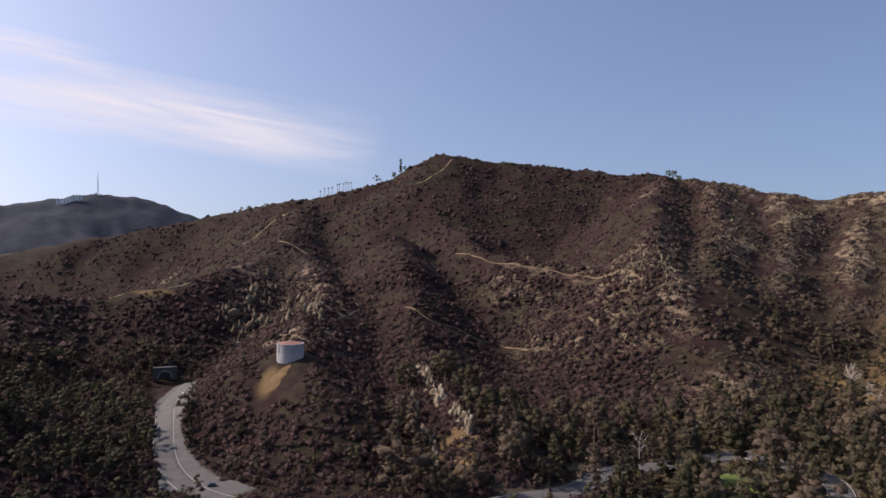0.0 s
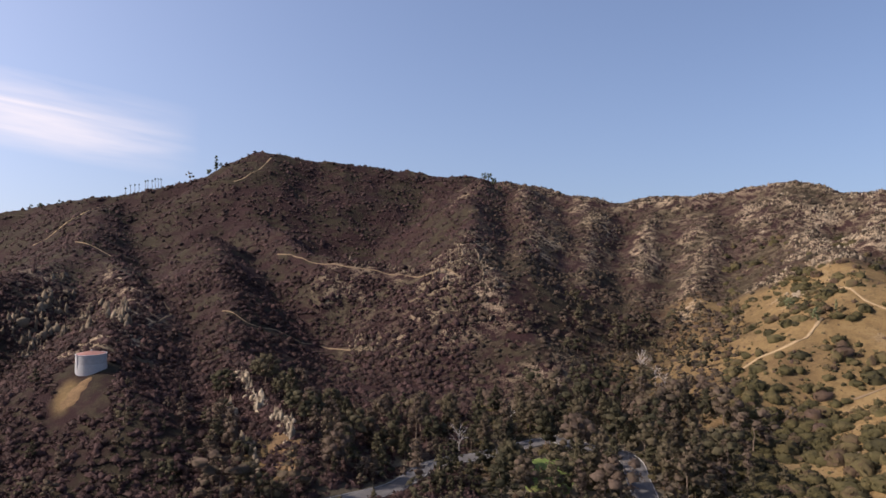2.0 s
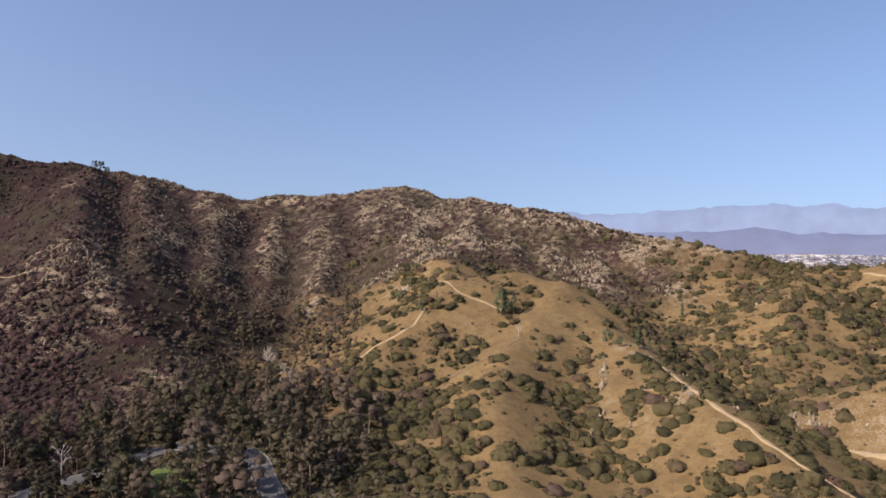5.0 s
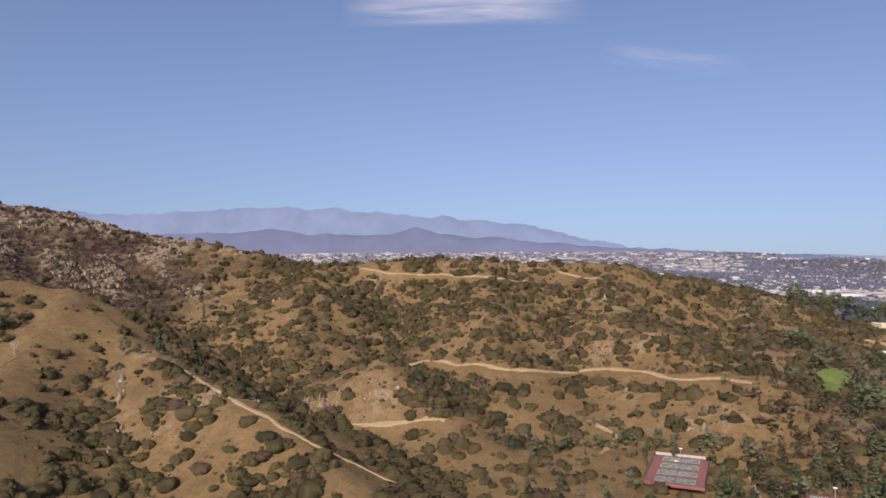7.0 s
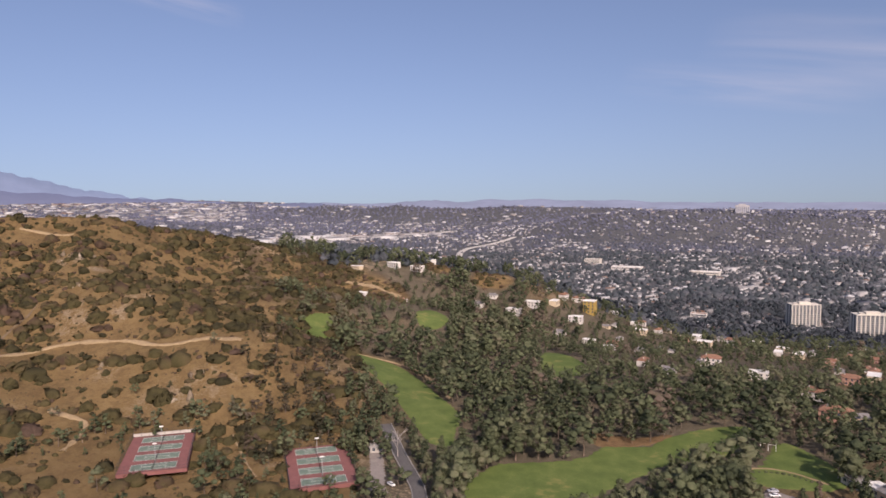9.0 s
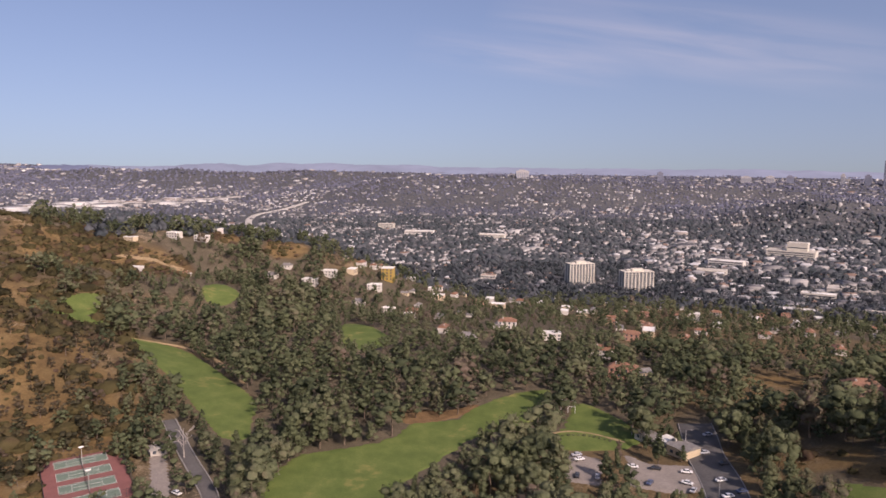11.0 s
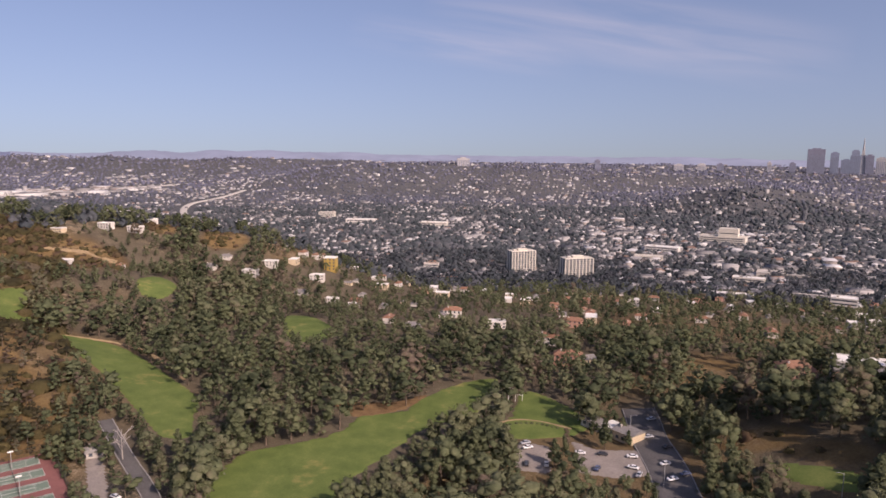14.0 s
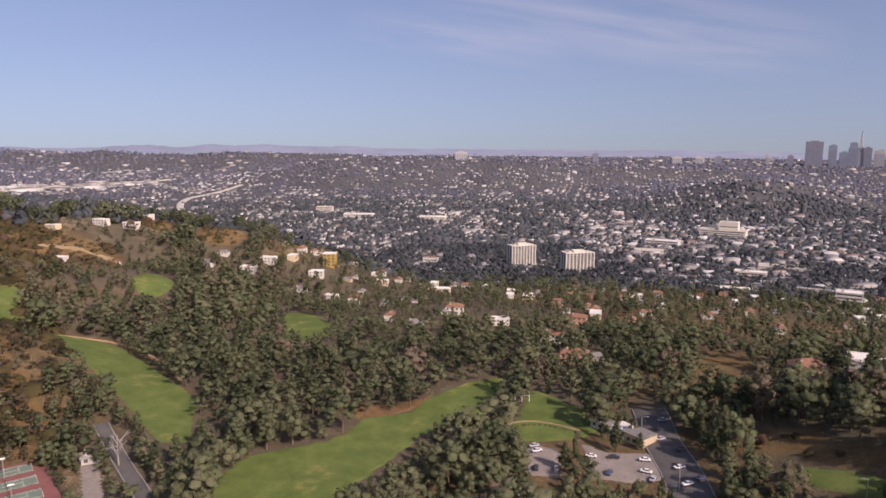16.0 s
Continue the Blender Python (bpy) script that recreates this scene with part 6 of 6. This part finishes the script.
for az, w, h, mat, spire, steps, label in (
        (167.35, 92, 150, M_BRONZE, 0, 1, "broad dark brown office tower"), (168.5, 44, 128, M_SLATE, 0, 1, "slim blue glass office tower"), (169.2, 50, 85, M_SLATE, 0, 1, "low blue glass office block"),
        (169.75, 52, 142, M_SLATE, 0, 2, "stepped blue glass office tower"), (170.2, 26, 150, M_PALE, 55, 3, "slender stepped tower with a spire"), (170.6, 44, 115, M_BRONZE, 0, 1, "dark brown glass office tower"),
        (171.3, 52, 100, M_PALE, 0, 1, "pale stone office tower"), (172.0, 56, 130, M_SLATE, 0, 1, "tall blue glass tower"), (173.0, 60, 135, M_SLATE, 0, 1, "blue glass tower at the group's edge"),
        (165.9, 34, 60, M_BRONZE, 0, 1, "small brown office tower"), (164.4, 24, 62, M_PALE, 0, 1, "small pale stone tower"), (161.4, 40, 48, M_BRONZE, 0, 1, "wide brown office block"), (152.5, 36, 62, M_BRONZE, 0, 1, "lone brown tower block"),
        (158.5, 60, 40, M_PALE, 0, 1, "pale hospital block on the skyline"), (160.1, 50, 44, M_PALE, 0, 1, "pale office block on the skyline"), (141.9, 60, 34, M_PALE, 0, 1, "white landmark building on a hilltop")):
    high_rise(az if az < 164 else az + 0.3, 2960 if az < 145 else 4080, w, w * 0.6, h, mat, label, spire, steps)


# ---- cars ----
def car_meshes(paint):
    bm = block(0, 0, 0.35, 4.3, 1.75, 0.62, 0.18)
    block(0.1, 0, 0.9, 2.5, 1.5, 0.12, 0.05, bm)
    body = mesh_of(bm, "body", paint)
    bm = bmesh.new()
    p = [(-1.25, -0.72, 0.95), (1.35, -0.72, 0.95), (1.35, 0.72, 0.95), (-1.25, 0.72, 0.95), (-0.85, -0.6, 1.42), (0.75, -0.6, 1.42), (0.75, 0.6, 1.42), (-0.85, 0.6, 1.42)]
    v = [bm.verts.new(q) for q in p]
    for f in ((0, 1, 5, 4), (1, 2, 6, 5), (2, 3, 7, 6), (3, 0, 4, 7), (4, 5, 6, 7)):
        bm.faces.new([v[k] for k in f])
    cabin = mesh_of(bm, "windows", M_GLASS)
    roof = mesh_of(block(-0.05, 0, 1.41, 1.55, 1.2, 0.06, 0.02), "roof", paint)
    bm = bmesh.new()
    bmesh.ops.create_cone(bm, cap_ends=True, segments=14, radius1=0.33, radius2=0.33, depth=0.24, matrix=Matrix.Rotation(math.pi / 2, 4, "X"))
    return body, cabin, roof, mesh_of(bm, "tyre", M_DARK)


def gloss(name, colour):
    m = plain(name, colour, 0.3, 0.5, 0.05, 0.6)
    m.node_tree.nodes["Principled BSDF"].inputs["Coat Weight"].default_value = 0.5
    return m


PAINTS = [("white", car_meshes(gloss("white_car_paint", (0.75, 0.75, 0.74)))), ("silver", car_meshes(gloss("silver_car_paint", (0.42, 0.43, 0.45)))), ("black", car_meshes(gloss("black_car_paint", (0.03, 0.03, 0.035)))), ("dark blue", car_meshes(gloss("blue_car_paint", (0.05, 0.07, 0.14))))]


def car(x, y, turn, q, where, size=0.95):
    name, (body, cabin, roof, tyre) = PAINTS[q]
    ob = tagged(new("car"), "%s car %s" % (name, where), "car")
    ob.matrix_world = pose(x, y, ground_at(x, y) + 0.47, 0, 0, turn) @ Matrix.Scale(size, 4)
    share("body", body, ob, Matrix())
    share("window_band", cabin, ob, Matrix())
    share("roof", roof, ob, Matrix())
    for a in (-1.35, 1.35):
        for b in (-0.8, 0.8):
            share("wheel", tyre, ob, Matrix.Translation((a, b, 0.33)))


for x, y, turn, q in ((155.5, -270, 58, 0), (149, -260, 58, 0), (170, -289, 58, 1), (146.5, -265, 58, 3), (160, -283, 58, 2), (176, -306, 58, 1), (141, -247, 58, 2)):
    car(x, y, turn, q, "on the wide park avenue")
for x, y, turn, q in ((164, -262, 10, 0), (185, -262, 30, 0), (190, -246, 120, 1), (196, -242, 120, 2), (174, -254, 100, 3), (168, -270, 30, 0), (203, -254, 60, 0), (206, -257, 60, 1), (178, -266, 30, 2), (160, -258, 100, 1)):
    car(x, y, turn, q, "parked on the sunlit yard")
for x, y, turn, q in ((287, -136, 10, 0), (-158, 434, 70, 0), (-100, 307, 10, 2), (-150, 372, 70, 1)):
    car(x, y, turn, q, "standing beside the lane")


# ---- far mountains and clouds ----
# Far ranges get their haze as colour and self-glow.
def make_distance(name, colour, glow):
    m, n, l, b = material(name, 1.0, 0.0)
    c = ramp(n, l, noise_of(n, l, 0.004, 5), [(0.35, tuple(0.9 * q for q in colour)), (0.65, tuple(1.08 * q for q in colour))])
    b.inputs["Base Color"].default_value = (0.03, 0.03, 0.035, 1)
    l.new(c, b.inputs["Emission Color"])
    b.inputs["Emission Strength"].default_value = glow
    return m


def far_range(name, label, r, crest, mat, seed, rough):
    azs = np.arange(crest[0][0], crest[-1][0], 0.15)
    el = np.interp(azs, [c[0] for c in crest], [c[1] for c in crest]) + rough * fbm(azs * 10, azs * 0, 22, 5, seed)
    rows = []
    for k, (dr, f) in enumerate(((-330, 0.0), (-220, 0.35), (-110, 0.72), (0, 1.0), (60, 0.5))):
        rr = r + dr
        a = np.radians(azs)
        top = EYE + r * np.tan(np.radians(el))
        z = 0 + (top - 0) * f + (0 < f < 1) * 14 * fbm(azs * 10 + k * 7, azs * 0 + k * 31, 16, 4, seed + k)
        rows.append(np.stack([rr * np.sin(a), rr * np.cos(a), z], 1))
    tagged(new(name, grid_mesh(name, np.array(rows), mat)), label, "mountains", kind="structure")


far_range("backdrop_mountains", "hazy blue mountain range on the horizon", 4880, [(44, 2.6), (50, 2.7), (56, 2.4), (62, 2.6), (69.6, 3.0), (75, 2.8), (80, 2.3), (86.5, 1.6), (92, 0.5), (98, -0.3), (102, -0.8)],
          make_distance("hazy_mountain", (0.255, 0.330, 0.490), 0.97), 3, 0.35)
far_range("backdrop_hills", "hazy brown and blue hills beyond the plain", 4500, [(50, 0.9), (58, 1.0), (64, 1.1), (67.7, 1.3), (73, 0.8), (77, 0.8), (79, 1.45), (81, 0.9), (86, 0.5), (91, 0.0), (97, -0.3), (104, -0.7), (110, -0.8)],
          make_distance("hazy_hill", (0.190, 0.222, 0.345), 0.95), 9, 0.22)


# Glowing haze-blue band that softens the plain's hard edge.
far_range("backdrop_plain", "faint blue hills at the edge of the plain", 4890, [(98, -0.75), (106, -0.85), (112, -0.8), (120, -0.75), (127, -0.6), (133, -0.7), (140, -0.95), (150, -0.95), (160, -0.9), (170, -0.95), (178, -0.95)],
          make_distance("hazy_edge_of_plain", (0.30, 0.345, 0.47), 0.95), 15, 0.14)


def make_cloud():
    m, n, l, b = material("thin_cloud", 1.0, 0.0)
    out = n["Material Output"]
    co = n.new("ShaderNodeTexCoord")
    mp = n.new("ShaderNodeMapping")
    mp.inputs["Scale"].default_value = (1.1, 2.0, 1.0)
    l.new(co.outputs["UV"], mp.inputs[0])
    tex = node(n, "ShaderNodeTexNoise", Scale=1.0, Detail=5.0, Roughness=0.5, Distortion=0.4)
    l.new(mp.outputs[0], tex.inputs["Vector"])
    a = times(n, l, grey(n, l, tex.outputs["Fac"], 0.3, 0.7), attribute(n, "tone"))
    # Cloud brightness is a fixed glow, not light falling on it.
    glow, clear, mix = n.new("ShaderNodeEmission"), n.new("ShaderNodeBsdfTransparent"), n.new("ShaderNodeMixShader")
    glow.inputs[0].default_value, glow.inputs[1].default_value = (0.93, 0.90, 0.93, 1), 0.85
    l.new(a, mix.inputs[0])
    l.new(clear.outputs[0], mix.inputs[1])
    l.new(glow.outputs[0], mix.inputs[2])
    l.new(mix.outputs[0], out.inputs[0])
    return m


M_CLOUD = make_cloud()


def cloud(az, el, r, wide, high, tilt, thick):
    """A thin sheet of cloud hanging far off, denser towards its middle."""
    n, m = 48, 20
    u, v = np.meshgrid(np.linspace(-1, 1, n), np.linspace(-1, 1, m))
    x, y, z = at(az, r, el)
    a, t = radians(az), radians(tilt)
    p, q = u * wide / 2, v * high / 2
    p, q = p * math.cos(t) - q * math.sin(t), p * math.sin(t) + q * math.cos(t)
    rows = np.stack([x + p * math.cos(a) + q * 0.4 * math.sin(a), y - p * math.sin(a) + q * 0.4 * math.cos(a), z + q], 2)
    me = grid_mesh("cloud", rows, M_CLOUD)
    soft = thick * np.clip(1 - np.abs(u) ** 2.2, 0, 1) * np.clip(1 - np.abs(v) ** 1.6, 0, 1)
    me.attributes.new("tone", "FLOAT", "POINT").data.foreach_set("value", soft.ravel().astype(np.float32))
    uv = me.uv_layers.new(name="UVMap")
    idx = np.zeros(len(me.loops), np.int32)
    me.loops.foreach_get("vertex_index", idx)
    flat = np.stack([u.ravel() + az, v.ravel() + el], 1)[idx]
    uv.data.foreach_set("uv", flat.astype(np.float32).ravel())
    tagged(new("cloud", me), "thin white streak of cloud in a hazy blue sky", "cloud", kind="structure")


cloud(-21, 9.8, 4600, 2700, 520, -7, 1.1)
cloud(-30, 13.5, 4650, 900, 200, -8, 0.8)
cloud(-15, 8.0, 4600, 1500, 260, -6, 0.5)
cloud(83, 18.5, 4300, 1500, 260, 0, 0.7)
cloud(99, 14.0, 4600, 900, 200, -12, 0.2)
cloud(116, 18.0, 4400, 1300, 260, -6, 0.4)
cloud(154, 8.5, 4650, 2600, 520, -10, 0.26)
cloud(142, 7.5, 4680, 1500, 300, -8, 0.18)


# ---- street lamps, a golden tree and bare patches on the wooded slope ----
def street_lamp(x, y, h, turn):
    ob = thing("street_lamp", "tall grey steel street lamp with one arm", "street lamp", x, y, turn)
    part("pole", drum(0, 0, 0, 0.16, 0.09, h, 8), M_STEEL, ob)
    arm = part("arm", rod((0, 0, h - 0.2), (1.8, 0, h + 0.3), 0.06), M_STEEL, ob)
    part("lamp_head", block(2.0, 0, h + 0.2, 0.8, 0.3, 0.18, 0.04), M_STEEL, arm)
    part("base", drum(0, 0, 0, 0.3, 0.25, 0.6, 8), M_CONCRETE, ob)


for x, y, h, turn in ((99, -262, 9, 40), (201, -290, 10, 120), (178, -290, 8, 200), (150, -255, 9, 150)):
    street_lamp(x, y, h, turn)
single_tree(191, -262, 9.5, "slim", 1.0, "golden brown columnar tree beside the yard", 811, 200, 12, 1.1)
for k, (x, y, h, tone) in enumerate(((331, -79, 11.0, 0.15), (342, -76, 8.0, 0.20), (331, -134, 10.0, 0.35), (292, -126, 9.0, 0.55), (296, -114, 7.0, 0.50), (325, -85, 6.0, 0.30), (336, -143, 9.0, 0.3), (322, -139, 8.0, 0.4), (345, -147, 7.0, 0.25))):
    single_tree(x, y, h, "round", tone, "leafy green tree beside the tennis courts", 830 + k, 320, 13, 1.15)

HEDGE = mesh_from("clipped_shrub", *shrub_shape(871, 40, 2, 1)[:2], M_TREE, np.full(len(shrub_shape(871, 40, 2, 1)[0]), 0.3), normals=shrub_shape(871, 40, 2, 1)[2])
for k, (x, y) in enumerate(curve_through([(222, -257), (223, -265), (220, -272), (213, -277), (204, -278)], 2.1)):
    ob = tagged(new("clipped_shrub", HEDGE), "small clipped green shrub in a row along the path", "shrub", "shrubs along the path")
    ob.matrix_world = pose(x, y, ground_at(x, y) + 0.1, 0, 0, 47 * k) @ Matrix.Scale(0.8 + 0.12 * math.sin(k * 2.3), 4)


def bare_tree(x, y, h, seed, label):
    ob = tagged(new("tree"), label, "tree")
    ob.matrix_world = pose(x, y, ground_at(x, y), 0, 0, seed) @ Matrix.Scale(h, 4)
    rs = np.random.default_rng(seed)
    for k in range(9):
        a, z, up = 2.4 * k + rs.uniform(-0.4, 0.4), 0.3 + 0.05 * k, rs.uniform(0.12, 0.3)
        far = np.array((0.24 * math.cos(a) * rs.uniform(0.6, 1.1), 0.24 * math.sin(a) * rs.uniform(0.6, 1.1), z + up))
        bm = rod((0, 0, z), tuple(far), 0.009, 5)
        for q in range(3):
            end = far + 0.14 * unit(rs.normal(size=3) + np.array((math.cos(a), math.sin(a), 0.9)))
            rod(tuple(far * 0.75 + np.array((0, 0, z)) * 0.25), tuple(end), 0.005, 4, bm)
        part("branch", bm, M_PALEBARK, ob)
    part("trunk", drum(0, 0, -0.02, 0.024, 0.008, 0.78, 7), M_PALEBARK, ob)


M_PALEBARK = plain("bleached_bark", (0.34, 0.31, 0.28), 0.95, 2.0, 0.25)
bare_tree(312, -151, 12.0, 5, "leafless tree with bleached pale branches beside the lane")
bare_tree(371, 312, 10.0, 9, "leafless grey tree on the golden hill")
for k, (x, y, h) in enumerate(((262, 452, 17), (270, 470, 15), (255, 425, 14), (247, 400, 16), (240, 372, 14), (96, 345, 15), (132, 372, 13))):
    bare_tree(x, y, h, 21 + k, "half dead grey tree standing in the dry canyon")
